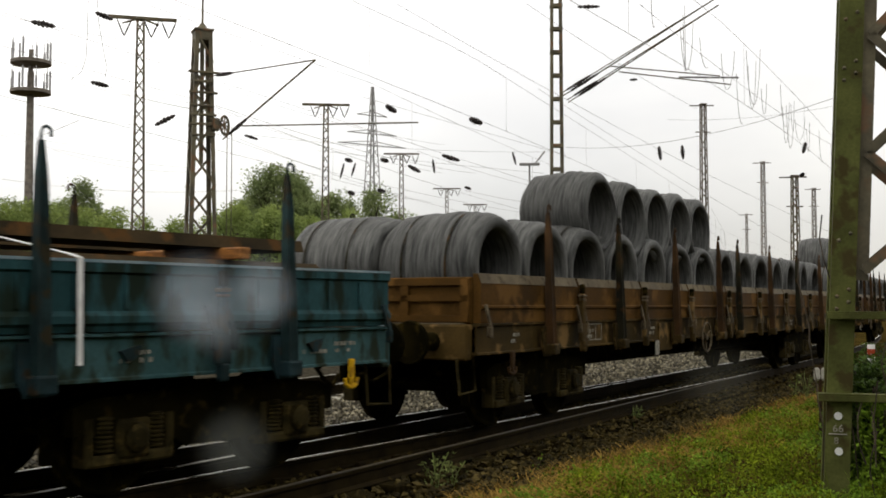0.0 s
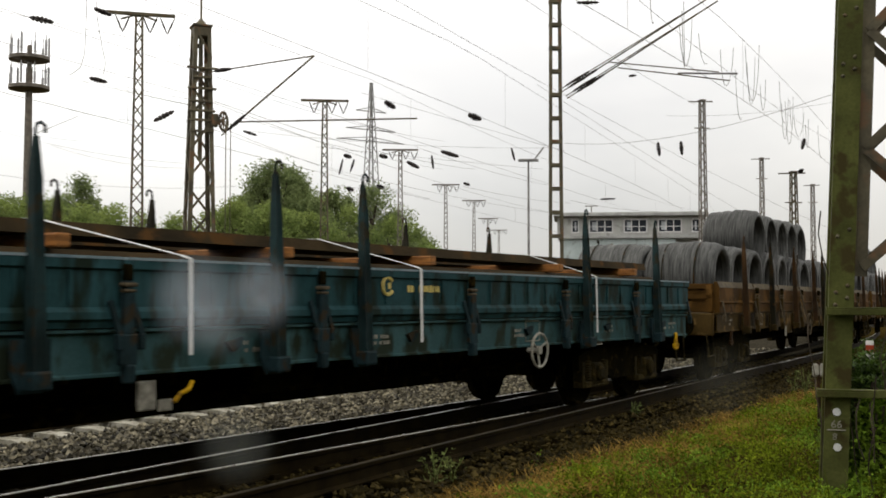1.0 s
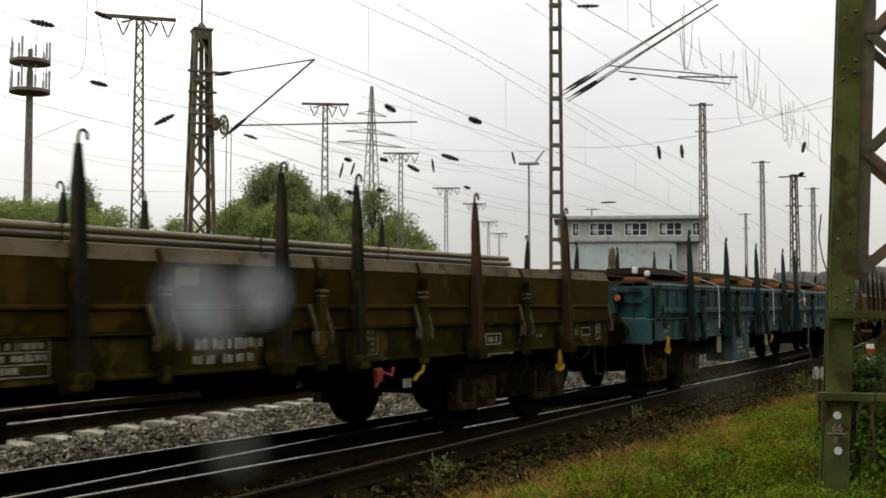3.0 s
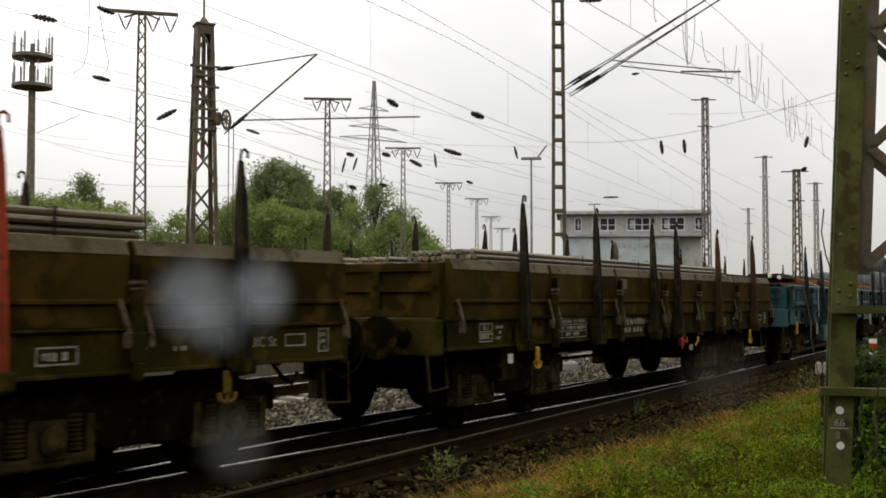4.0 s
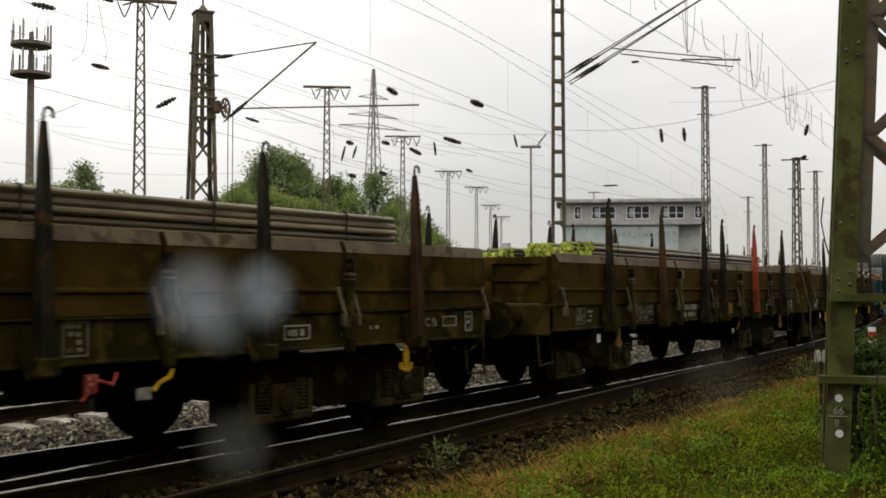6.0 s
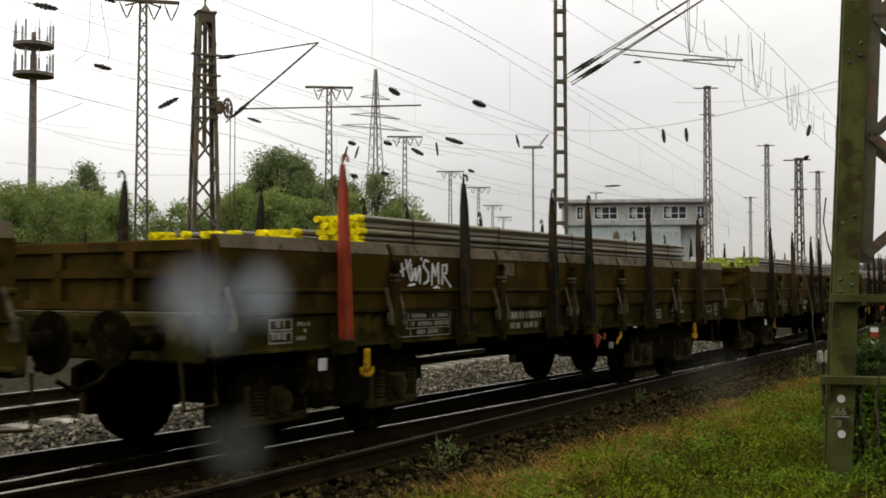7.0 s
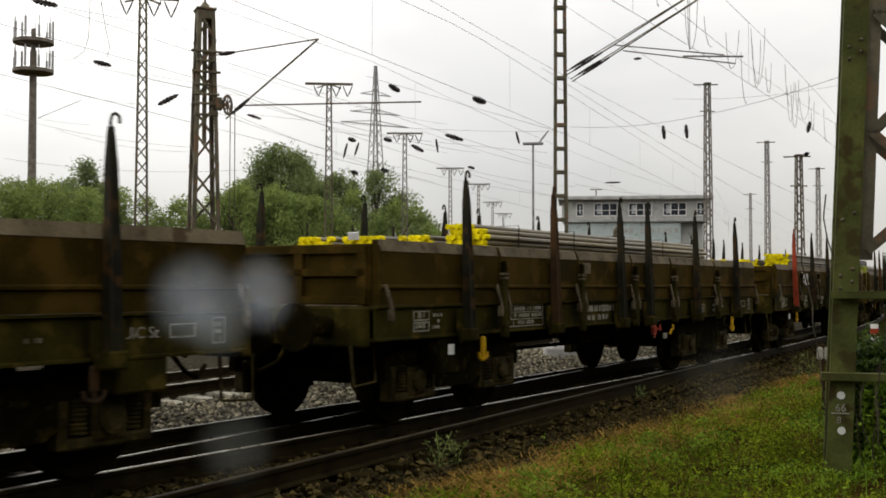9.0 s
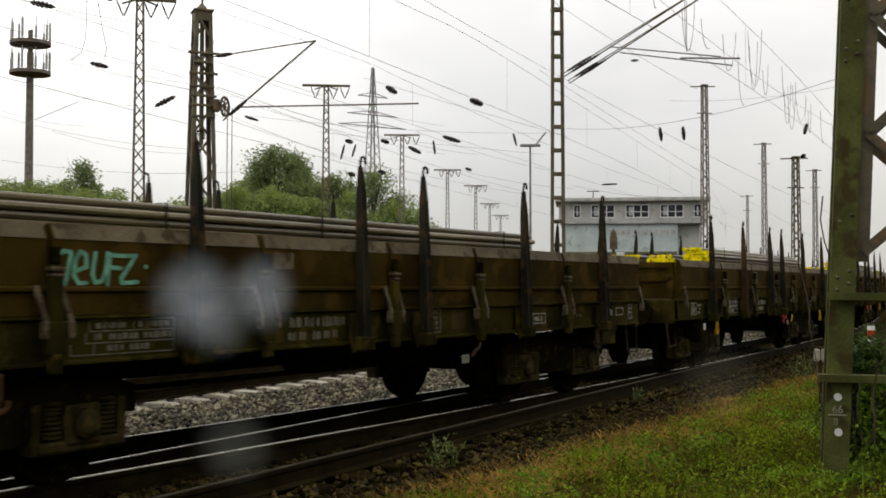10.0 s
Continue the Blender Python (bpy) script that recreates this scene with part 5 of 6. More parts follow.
for zb in (8.0, 7.75, 7.45, 7.1, 6.85, 6.6, 6.3):
    part("bracket", Shape().cbox(-0.27 - rndb.random() * 0.16, 0.20 + rndb.random() * 0.22, -0.34, -0.27, zb, zb + 0.06, 0.01), MAST, big)
wheel = Shape()
wheel.line([(0.55 + 0.14 * math.cos(a), -0.35 + 0.12 * math.cos(a), 6.62 + 0.25 * math.sin(a)) for a in [2 * math.pi * i / 20 for i in range(21)]], 0.035, 6)
for kk in range(4):
    a = kk * 0.785
    wheel.line([(0.55 - 0.14 * math.cos(a), -0.35 - 0.12 * math.cos(a), 6.62 - 0.25 * math.sin(a)), (0.55 + 0.14 * math.cos(a), -0.35 + 0.12 * math.cos(a), 6.62 + 0.25 * math.sin(a))], 0.02, 5)
part("wheel_bracket", Shape().cbox(0.10, 0.52, -0.38, -0.30, 6.58, 6.68, 0.015).cbox(0.22, 0.40, -0.45, -0.25, 6.46, 6.80, 0.03).cbox(0.10, 0.30, -0.36, -0.30, 6.30, 6.42, 0.015), MAST, big)
part("tension_wheel", wheel, MAST, big, "spoked tension wheel")
part("weight_rope", Shape().tube((0.62, -0.35, 6.6), (0.62, -0.35, 2.2), 0.012).tube((0.76, -0.3, 6.6), (0.76, -0.3, 2.2), 0.012).lathe((0.69, -0.32, 1.0), (0.69, -0.32, 2.2), [(0, 0.14), (1, 0.14)], 10), MAST, big)


WIRING = thing("yard_wiring", "web of thin span wires and insulators over the yard", "overhead wiring")


def wire(name, pts, r, label="", material=None):
    return part(name, Shape().line(pts, r, 5), material or CABLE, WIRING, label)


def sagged(p, q, sag, n=10):
    p, q = Vector(p), Vector(q)
    return [p.lerp(q, i / n) - Vector((0, 0, 4 * sag * (i / n) * (1 - i / n))) for i in range(n + 1)]


def cantilever(name, label, hinge_lo, hinge_hi, tip, reg0, reg1, r):
    """A tubular arm: slanting tube and tie behind their insulators, and the registration tube."""
    th = thing(name, label, "cantilever", "cantilevers")
    lo, hi, tp = Vector(hinge_lo), Vector(hinge_hi), Vector(tip)
    a, b = lo.lerp(tp, 0.06), lo.lerp(tp, 0.28)
    c, d = hi.lerp(tp, 0.04), hi.lerp(tp, 0.22)
    for e, f in ((a, b), (c, d)):
        s = Shape()
        insulator(s, e, f, r * 2.5, 9)
        part("insulator", s, GLAZE, th, "brown ribbed insulator")
    part("slanting_tube", Shape().tube(b, tp, r).tube(lo, a, r * 0.8), MAST, th)
    part("tie_tube", Shape().tube(d, tp, r * 0.75).tube(hi, c, r * 0.7), MAST, th)
    part("registration_tube", Shape().tube(reg0, reg1, r * 0.8), MAST, th)


cantilever("cantilever", "tubular cantilever arm of the tension mast", (20.04, 20.83, 5.76), (20.02, 21.25, 7.47), (20.26, 17.85, 7.51), (20.15, 20.29, 6.08), (20.63, 14.99, 5.73), 0.024)

# the flat batten mast beside the train, with its twin arms
DX, DY = 22.80, 12.49
dm = thing("batten_mast", "flat lattice mast of two channels joined by battens", "mast", "", pose(DX, DY, -0.35, 0, 0, away(DX, DY) + 6))
HD = 9.6
for sx in (-1, 1):
    part("channel", Shape().channel((sx * 0.185, 0, 0), (sx * 0.135, 0, HD), 0.16, 0.07, 0.012, (-sx, 0, 0)), MAST, dm)
kz = 0.5
while kz < HD:
    part("batten", Shape().cbox(-0.15, 0.15, -0.085, 0.085, kz, kz + 0.085, 0.006), MAST, dm)
    kz += 0.56
part("mast_foot", Shape().cbox(-0.4, 0.4, -0.4, 0.4, -0.2, 0.35, 0.04), CONCRETE, dm)
cantilever("cantilever", "upper tubular cantilever arm over the train's track", (22.85, 12.41, 6.39), (22.75, 12.37, 6.45), (22.74, 8.55, 8.11), (22.49, 10.93, 6.89), (22.69, 8.43, 6.40), 0.017)
cantilever("cantilever", "lower tubular cantilever arm over the train's track", (22.85, 12.20, 6.25), (22.79, 12.20, 6.30), (22.68, 8.43, 7.95), (22.39, 10.66, 6.71), (22.58, 8.14, 6.16), 0.017)
wire("steady_arm", [(22.65, 9.34, 6.47), (22.44, 7.93, 6.26)], 0.022, "short steady arm at the contact wire")

# the overhead line above the train's track, with its slack droppers
def catenary(fn, x0, x1, z_low, z_high, spans, r, name, sag=0.4):
    low, high = [], []
    n = 60
    for i in range(n + 1):
        x = x0 + (x1 - x0) * i / n
        y = fn(x)
        ph = ((x - 23.0) / spans) % 1.0
        low.append((x, y, z_low))
        high.append((x, y, z_high - 4 * sag * ph * (1 - ph)))
    th = thing("overhead_line", "overhead contact line with messenger wire and droppers", "overhead line", "overhead lines")
    part("contact_wire", Shape().line(low, r, 5), CABLE, th)
    part("messenger_wire", Shape().line(high, r, 5), CABLE, th)
    for i in range(2, n, 4):
        part("dropper", Shape().line([low[i], high[i]], r * 0.6, 5), CABLE, th)
    return th


MAIN_LINE = catenary(lambda x: main_y(x) + 0.75, -10, 110, 6.35, 7.95, 46.0, 0.0055, "main")
catenary(lambda x: second_y(x) + 0.75, -10, 110, 6.3, 7.9, 46.0, 0.0055, "second")
catenary(lambda x: 17.85 + 0.20 * (x - 20.26), -12, 150, 6.2, 7.5, 46.0, 0.0048, "third")
catenary(lambda x: 24.5 + 0.27 * (x - 20), -12, 180, 6.4, 7.8, 50.0, 0.007, "fourth")
rl = random.Random(12)
for i in range(26):
    x = 19.5 + i * 1.15 + rl.uniform(-0.3, 0.3)
    y = main_y(x) + 0.75 + rl.uniform(-0.35, 0.35)
    zt, depth, w = 7.35 - 0.01 * i + rl.uniform(-0.3, 0.4), rl.uniform(0.7, 1.35), rl.uniform(0.25, 0.95)
    lean = rl.uniform(-0.2, 0.3)
    pts = [(x + w * k / 12 + lean * (k / 12) ** 2, y, zt - depth * math.sin(math.pi * k / 12) ** 0.55 + 0.25 * (k / 12) * rl.uniform(0.8, 1.0)) for k in range(13)]
    part("slack_jumper", Shape().line(pts if i % 3 else pts[:8], 0.0065, 5), CABLE, MAIN_LINE, "slack looping jumper cable")

# single wires of the yard behind
for p, q, sag, r in (
        ((24.63, 37.66, 10.80), (21.52, 23.68, 7.07), 0.1, 0.014), ((32.84, 50.21, 14.16), (42.19, 42.66, 11.66), 0.3, 0.016),
        ((22.04, 23.20, 7.20), (50.35, 32.64, 8.71), 0.3, 0.016), ((23.92, 18.11, 9.79), (58.00, 15.37, 5.06), 0.3, 0.012), ((24.19, 14.11, 9.22), (37.20, 14.71, 8.50), 0.1, 0.011),
        ((52.87, 28.38, 10.09), (38.68, 10.17, 8.65), 0.6, 0.02), ((38.38, 58.54, 11.59), (40.27, 44.48, 8.82), 0.3, 0.016), ((34.25, 49.27, 10.06), (32.98, 44.01, 10.31), 0.0, 0.03),
        ((41.34, 43.49, 10.70), (72.34, 53.55, 10.93), 0.3, 0.02), ((56.83, 56.30, 13.77), (78.86, 43.38, 14.06), 0.4, 0.022), ((49.40, 75.23, 11.11), (63.33, 63.95, 10.77), 0.5, 0.022),
        ((72.75, 52.99, 14.21), (105.13, 57.85, 14.03), 0.3, 0.025), ((100.01, 66.32, 14.10), (123.67, 65.62, 13.94), 0.3, 0.03), ((106.00, 56.24, 12.47), (111.11, 45.34, 11.07), 0.4, 0.03),
        ((64.44, 27.35, 13.14), (67.70, 17.81, 13.54), 0.3, 0.018), ((43.44, 24.76, 11.38), (106.32, 28.23, 4.86), 0.3, 0.016), ((21.86, 9.91, 8.02), (43.46, 11.67, 7.68), 0.2, 0.011),
        ((26.12, 36.64, 10.59), (21.52, 23.68, 7.24), 0.1, 0.012), ((34.67, 48.97, 11.80), (38.26, 46.22, 11.03), 0.2, 0.014), ((38.38, 58.54, 11.93), (42.31, 55.77, 11.23), 0.2, 0.015), ((34.93, 48.79, 9.52), (40.27, 44.48, 8.58), 0.3, 0.014), ((41.77, 43.07, 10.72), (65.27, 46.26, 8.97), 0.3, 0.018), ((34.79, 35.91, 11.22), (57.61, 39.76, 11.74), 0.3, 0.014), ((42.19, 42.66, 11.50), (74.07, 51.13, 12.34), 0.3, 0.018), ((85.28, 69.48, 14.15), (140.95, 75.72, 14.08), 0.4, 0.03)):
    wire("line_wire", sagged(p, q, sag), r * 0.5)

# two slack cables hanging in a loop
for pts in (((20.55, 27.09, 10.95), (20.54, 27.10, 9.58), (20.52, 27.11, 8.82), (20.42, 27.18, 8.37), (20.18, 27.36, 8.13)), ((20.72, 26.95, 10.97), (20.79, 26.91, 9.95), (20.90, 26.82, 9.11), (20.99, 26.74, 8.57), (20.95, 26.78, 8.22))):
    wire("slack_cable", list(pts), 0.010, "slack hanging cable")

# insulators strung into the cross spans
for p, q, r in (
        ((16.99, 24.72, 8.79), (17.49, 24.38, 8.71), 0.10), ((18.88, 24.59, 9.43), (19.25, 24.30, 9.26), 0.09), ((20.02, 26.23, 7.90), (20.42, 25.92, 7.80), 0.09), ((23.38, 27.37, 7.20), (23.86, 26.96, 7.56), 0.10),
        ((37.61, 24.71, 9.17), (37.91, 24.24, 8.95), 0.17), ((39.56, 30.58, 10.62), (39.87, 30.17, 10.31), 0.17), ((46.08, 38.43, 9.46), (46.36, 38.09, 9.34), 0.16), ((47.30, 36.91, 9.48), (47.59, 36.54, 9.35), 0.16),
        ((46.18, 38.30, 7.66), (46.44, 37.99, 7.53), 0.16), ((47.21, 37.03, 7.79), (47.48, 36.69, 7.67), 0.16), ((49.31, 34.19, 9.71), (49.87, 33.36, 9.40), 0.16), ((48.22, 35.70, 9.14), (48.63, 35.15, 8.77), 0.15),
        ((41.28, 17.92, 7.90), (41.30, 17.86, 7.32), 0.10), ((41.63, 17.08, 7.91), (41.65, 17.04, 7.34), 0.10), ((38.40, 11.20, 7.13), (38.37, 11.29, 6.74), 0.09), ((38.35, 11.37, 6.05), (38.37, 11.30, 5.93), 0.13),
        ((46.06, 38.45, 9.24), (45.92, 38.61, 8.37), 0.08), ((46.45, 37.97, 9.25), (46.32, 38.14, 8.53), 0.08), ((57.19, 40.36, 10.83), (57.26, 40.27, 9.92), 0.10), ((59.99, 36.08, 11.28), (60.10, 35.90, 10.45), 0.10),
        ((21.27, 11.12, 8.01), (21.49, 10.68, 8.00), 0.05), ((23.58, 10.96, 6.76), (23.65, 10.79, 6.77), 0.04), ((91.68, 60.79, 13.38), (92.05, 60.22, 13.15), 0.2), ((20.01, 20.99, 7.47), (20.22, 20.79, 7.54), 0.06),
        ((31.81, 31.83, 8.37), (32.21, 31.43, 8.20), 0.08), ((80.59, 40.06, 9.78), (81.15, 38.92, 9.80), 0.10)):
    s = Shape()
    insulator(s, p, q, r, 5)
    part("line_insulator", s, GLAZE, WIRING, "dark ribbed line insulator")
for p, q, r in (((16.40, 25.12, 8.88), (19.33, 22.94, 8.40), 0.010), ((17.64, 25.49, 9.52), (20.78, 23.01, 8.49), 0.008), ((38.92, 31.39, 11.00), (44.05, 23.65, 8.29), 0.013), ((45.12, 39.55, 9.90), (52.27, 29.46, 8.68), 0.013), ((45.73, 38.85, 7.83), (48.22, 35.70, 7.30), 0.012)):
    wire("span_wire", sagged(p, q, 0.02, 4), r * 0.6, "cross span wire with insulators")

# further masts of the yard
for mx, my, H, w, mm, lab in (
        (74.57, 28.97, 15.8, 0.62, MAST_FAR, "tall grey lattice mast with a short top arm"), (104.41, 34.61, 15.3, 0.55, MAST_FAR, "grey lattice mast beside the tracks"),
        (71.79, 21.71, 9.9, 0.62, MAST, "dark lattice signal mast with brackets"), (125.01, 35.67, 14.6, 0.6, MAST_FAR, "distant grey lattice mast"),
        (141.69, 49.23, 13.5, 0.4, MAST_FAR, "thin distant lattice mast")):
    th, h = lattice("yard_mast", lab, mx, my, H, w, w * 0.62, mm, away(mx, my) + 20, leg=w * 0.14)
    part("top_bracket", Shape().beam((-1.0, 0, h - 0.1), (0.8, 0, h - 0.05), 0.08, 0.08), mm, th)
    part("lower_bracket", Shape().beam((-0.6, -0.1, h - 2.0), (0.5, -0.1, h - 2.0), 0.07, 0.07), mm, th)

PX, PY = 180.28, 142.82
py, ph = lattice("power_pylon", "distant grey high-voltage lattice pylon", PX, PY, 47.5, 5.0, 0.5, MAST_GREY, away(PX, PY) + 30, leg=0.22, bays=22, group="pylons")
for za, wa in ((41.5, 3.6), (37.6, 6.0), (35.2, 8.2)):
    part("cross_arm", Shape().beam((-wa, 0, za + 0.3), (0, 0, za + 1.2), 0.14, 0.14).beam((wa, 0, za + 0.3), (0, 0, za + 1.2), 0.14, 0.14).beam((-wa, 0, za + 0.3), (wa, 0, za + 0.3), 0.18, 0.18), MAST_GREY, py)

# platform lamp mast
LX, LY = 60.54, 35.15
lm = thing("lamp_mast", "slim grey lamp mast with a flat cross head", "lamp mast", "", pose(LX, LY, -0.3, 0, 0, away(LX, LY)))
part("pole", Shape().tube((0, 0, 0), (0, 0, 10.7), 0.10, 0.06, 10), MAST_GREY, lm)
part("lamp_head", Shape().cbox(-0.65, 0.65, -0.2, 0.2, 10.7, 10.85, 0.03).beam((0.4, 0, 10.85), (0.98, 0, 11.6), 0.10, 0.10), MAST_GREY, lm)

# radio mast with two antenna rings
CX, CY = 82.28, 119.53
cell = thing("radio_mast", "concrete radio mast with two antenna platforms", "radio mast", "", pose(CX, CY, -0.3))
part("shaft", Shape().lathe((0, 0, 0), (0, 0, 30.9), [(0, 0.62), (1, 0.40)], 18), MAST_FAR, cell)
part("top_pole", Shape().tube((0, 0, 30.9), (0, 0, 33.7), 0.30, n=12), MAST_FAR, cell)
for zc in (28.0, 31.7):
    part("antenna_platform", Shape().lathe((0, 0, zc), (0, 0, zc + 0.55), [(0, 1.6), (0.25, 2.45), (1, 2.45)], 24), MAST_FAR, cell)
for k in range(9):
    a = k * 0.698 + 0.2
    for zc in (28.6, 32.3):
        x, y = 2.3 * math.cos(a), 2.3 * math.sin(a)
        part("antenna", Shape().cbox(x - 0.13, x + 0.13, y - 0.10, y + 0.10, zc + 0.1, zc + 1.5 + 0.5 * (k % 3), 0.04).tube((x, y, zc - 0.4), (x, y, zc + 2.7), 0.05), ANTENNA, cell)

# the post beside the camera: two green channels with crossed flats
NX, NY = 9.30, 2.40
post = thing("lattice_post", "grey-green riveted lattice post overgrown at its foot", "post", "", pose(NX, NY, -0.3, 0, 0, away(NX, NY) + 4))
HN = 5.6
def leg_line(sx, z):
    return sx + (0.27 if sx < 0.2 else -0.06) * (z / HN - 0.5)
for sx in (0.0, 0.74):
    a0, a1 = leg_line(sx, 0), leg_line(sx, HN)
    part("channel", Shape().channel((a0, -0.27, 0), (a1, -0.19, HN), 0.19, 0.13, 0.014, (0, 1, 0)), MAST_GREEN, post)
    part("channel", Shape().channel((a0, 0.31, 0), (a1, 0.23, HN), 0.19, 0.13, 0.014, (0, -1, 0)), MAST_GREEN, post)
part("inner_flange", Shape().beam((leg_line(0, 1.95) + 0.145, -0.175, 1.95), (leg_line(0, HN) + 0.145, -0.13, HN), 0.10, 0.014, (0, 1, 0)), MAST, post, "rusty brown inner flange")
for k in range(4):
    z0, z1 = 2.02 + k * 0.96, 2.02 + (k + 1) * 0.96
    zm = (z0 + z1) / 2
    for yy in (-0.20, 0.22):
        for za, zb in ((z0, zm), (z1, zm)):
            part("lacing_flat", Shape().beam((leg_line(0, za) + 0.15, yy, za), (0.66, yy, zb), 0.075, 0.012, (0, 1, 0)), MAST, post)
    for xx in (leg_line(0, zm) + 0.02, 0.74):
        part("lacing_flat", Shape().beam((xx, -0.17, z0), (xx, 0.19, zm), 0.075, 0.012, (1, 0, 0)), MAST_GREEN, post)
        part("lacing_flat", Shape().beam((xx, 0.19, zm), (xx, -0.17, z1), 0.075, 0.012, (1, 0, 0)), MAST_GREEN, post)
for z in (1.85, 1.75, 3.6, 3.7, 4.1, 2.3):
    for dx in (-0.045, 0.045):
        yz = -0.27 + 0.08 * z / HN
        part("rivet", Shape().lathe((leg_line(0, z) + dx, yz + 0.01, z + dx * 0.6), (leg_line(0, z) + dx, yz - 0.018, z + dx * 0.6), [(0, 0.018), (0.6, 0.016), (1, 0.006)], 8), MAST, post)
for z, l in ((1.64, 0.05), (0.99, 0.13)):
    part("cross_rail", Shape().cbox(-0.12 - l, 0.95, -0.36, -0.30, z, z + 0.05, 0.006).cbox(-0.12 - l, 0.95, -0.36, -0.22, z + 0.05, z + 0.062, 0.003), MAST_GREEN, post, "angle iron bolted across the post")
for z in (0.87, 0.59):
    part("painted_dot", Shape().lathe((-0.10, -0.25, z), (-0.10, -0.272, z), [(0, 0.031), (1, 0.031)], 16), WHITE, post, "white painted dot")
lettering(post, "66", -0.105, -0.272, 0.745, 0.085, PALE, 0.05, "worn white painted number")
part("painted_stroke", Shape().box(-0.175, -0.035, -0.276, -0.25, 0.724, 0.731), PALE, post, "white painted dividing stroke")
lettering(post, "8", -0.12, -0.272, 0.65, 0.075, PALE, 0.05, "worn white painted number")


# ---- signal box ----
def signal_box():
    SX, SY = 95.23, 44.23
    th = thing("signal_box", "pale two-storey signal box with a flat overhanging roof", "signal box", "", pose(SX, SY, 0.5, 0, 0, away(SX, SY) + 3))
    W = 6.85
    part("lower_wall", Shape().cbox(-W * 0.92, W * 0.62, 0.0, 6.0, -0.9, 6.9, 0.04), TILE_WALL, th, "pale blue-green clad lower storeys")
    part("stair_tower", Shape().cbox(W * 0.62, W * 0.94, 1.2, 6.0, -0.9, 6.9, 0.04), RENDER_WALL, th)
    part("base_band", Shape().cbox(-W * 0.85, W * 0.55, -0.5, 0, -0.9, 4.0, 0.04).cbox(-W * 0.9, W * 0.6, -0.8, 0, 4.0, 4.25, 0.03), mat("olive_porch_paint", (0.16, 0.155, 0.10), (0.10, 0.10, 0.06), 1, 0.8), th, "dark olive porch along the foot")
    part("porch_opening", Shape().box(-W * 0.42, W * 0.42, -0.53, -0.505, 1.0, 3.9).box(-W * 0.44, W * 0.44, -0.56, -0.535, 3.72, 3.95), GLASS, th, "dark glazed front of the porch")
    part("floor_band", Shape().cbox(-W * 0.98, W * 1.0, -0.35, 6.3, 6.9, 7.15, 0.03), ROOF, th)
    wall = Shape()
    edges = (-W, -5.5, -4.8, -3.85, -1.6, -0.6, 1.6, 2.6, 4.8, 5.7, 6.5, W)
    wall.box(-W, W, -0.1, 0.1, 7.15, 7.45).box(-W, W, -0.1, 0.1, 8.75, 9.0)
    for a, b in ((0, 1), (2, 3), (4, 5), (6, 7), (8, 9), (10, 11)):
        wall.box(edges[a], edges[b], -0.1, 0.1, 7.45, 8.75)
    wall.box(-W, -W + 0.2, 0.1, 6.0, 7.15, 9.0).box(W - 0.2, W, 0.1, 6.0, 7.15, 9.0).box(-W + 0.2, W - 0.2, 5.8, 6.0, 7.15, 9.0)
    part("upper_wall", wall, RENDER_WALL, th, "pale rendered upper storey")
    part("roof", Shape().cbox(-W - 0.35, W + 0.35, -0.9, 6.8, 9.0, 9.28, 0.03).cbox(-W - 0.4, W + 0.3, -0.7, 6.6, 9.28, 9.36, 0.03), ROOF, th, "grey flat roof with an overhang")
    for a, b in ((1, 2), (3, 4), (5, 6), (7, 8), (9, 10)):
        x0, x1 = edges[a], edges[b]
        win = part("window", Shape().box(x0, x1, 0.0, 0.02, 7.45, 8.75), GLASS, th, "dark window band")
        n = 1 if x1 - x0 < 1.2 else 3
        fr = Shape().box(x0, x1, -0.06, -0.01, 7.45, 7.55).box(x0, x1, -0.06, -0.01, 8.65, 8.75)
        for k in range(n + 1):
            cx = x0 + (x1 - x0 - 0.09) * k / n
            fr.box(cx, cx + 0.09, -0.06, -0.01, 7.55, 8.65)
        part("window_frame", fr, FRAME_W, win)
        part("sash", Shape().box(x0 + 0.1, x1 - 0.1, -0.05, -0.012, 8.0, 8.06), FRAME_W, win)
        part("blind", Shape().box(x0 + 0.3, x0 + 0.3 + (x1 - x0) * 0.22, -0.009, -0.004, 7.7, 8.5), mat("pale_window_blind", (0.5, 0.52, 0.54)), win)
    r = random.Random(5)
    x = -W * 0.38
    for k in range(12):
        x += 0.52
        if k == 4:
            continue
        part("letter", Shape().box(x, x + r.uniform(0.24, 0.38), -0.06, -0.004, 5.85, 6.3), RENDER_WALL, th, "raised pale letter too faint to read")
    part("roof_aerial", Shape().tube((-3.6, 1, 9.36), (-3.6, 1, 10.1), 0.05).beam((-4.2, 1, 10.1), (-3.0, 1, 10.1), 0.08, 0.08), MAST, th)


signal_box()
SGX, SGY = 86.45, 41.9
sg = thing("dwarf_signal", "dark dwarf signal on a short post beside the tracks", "signal", "", pose(SGX, SGY, -0.3, 0, 0, away(SGX, SGY)))
part("post", Shape().tube((0, 0, 0), (0, 0, 5.0), 0.14, n=8), MAST, sg)
part("signal_head", Shape().cbox(-0.34, 0.34, -0.2, 0.2, 5.0, 6.1, 0.05).lathe((0, 0, 6.1), (0, 0, 6.8), [(0, 0.30), (0.6, 0.22), (1, 0.05)], 10), MAST, sg)


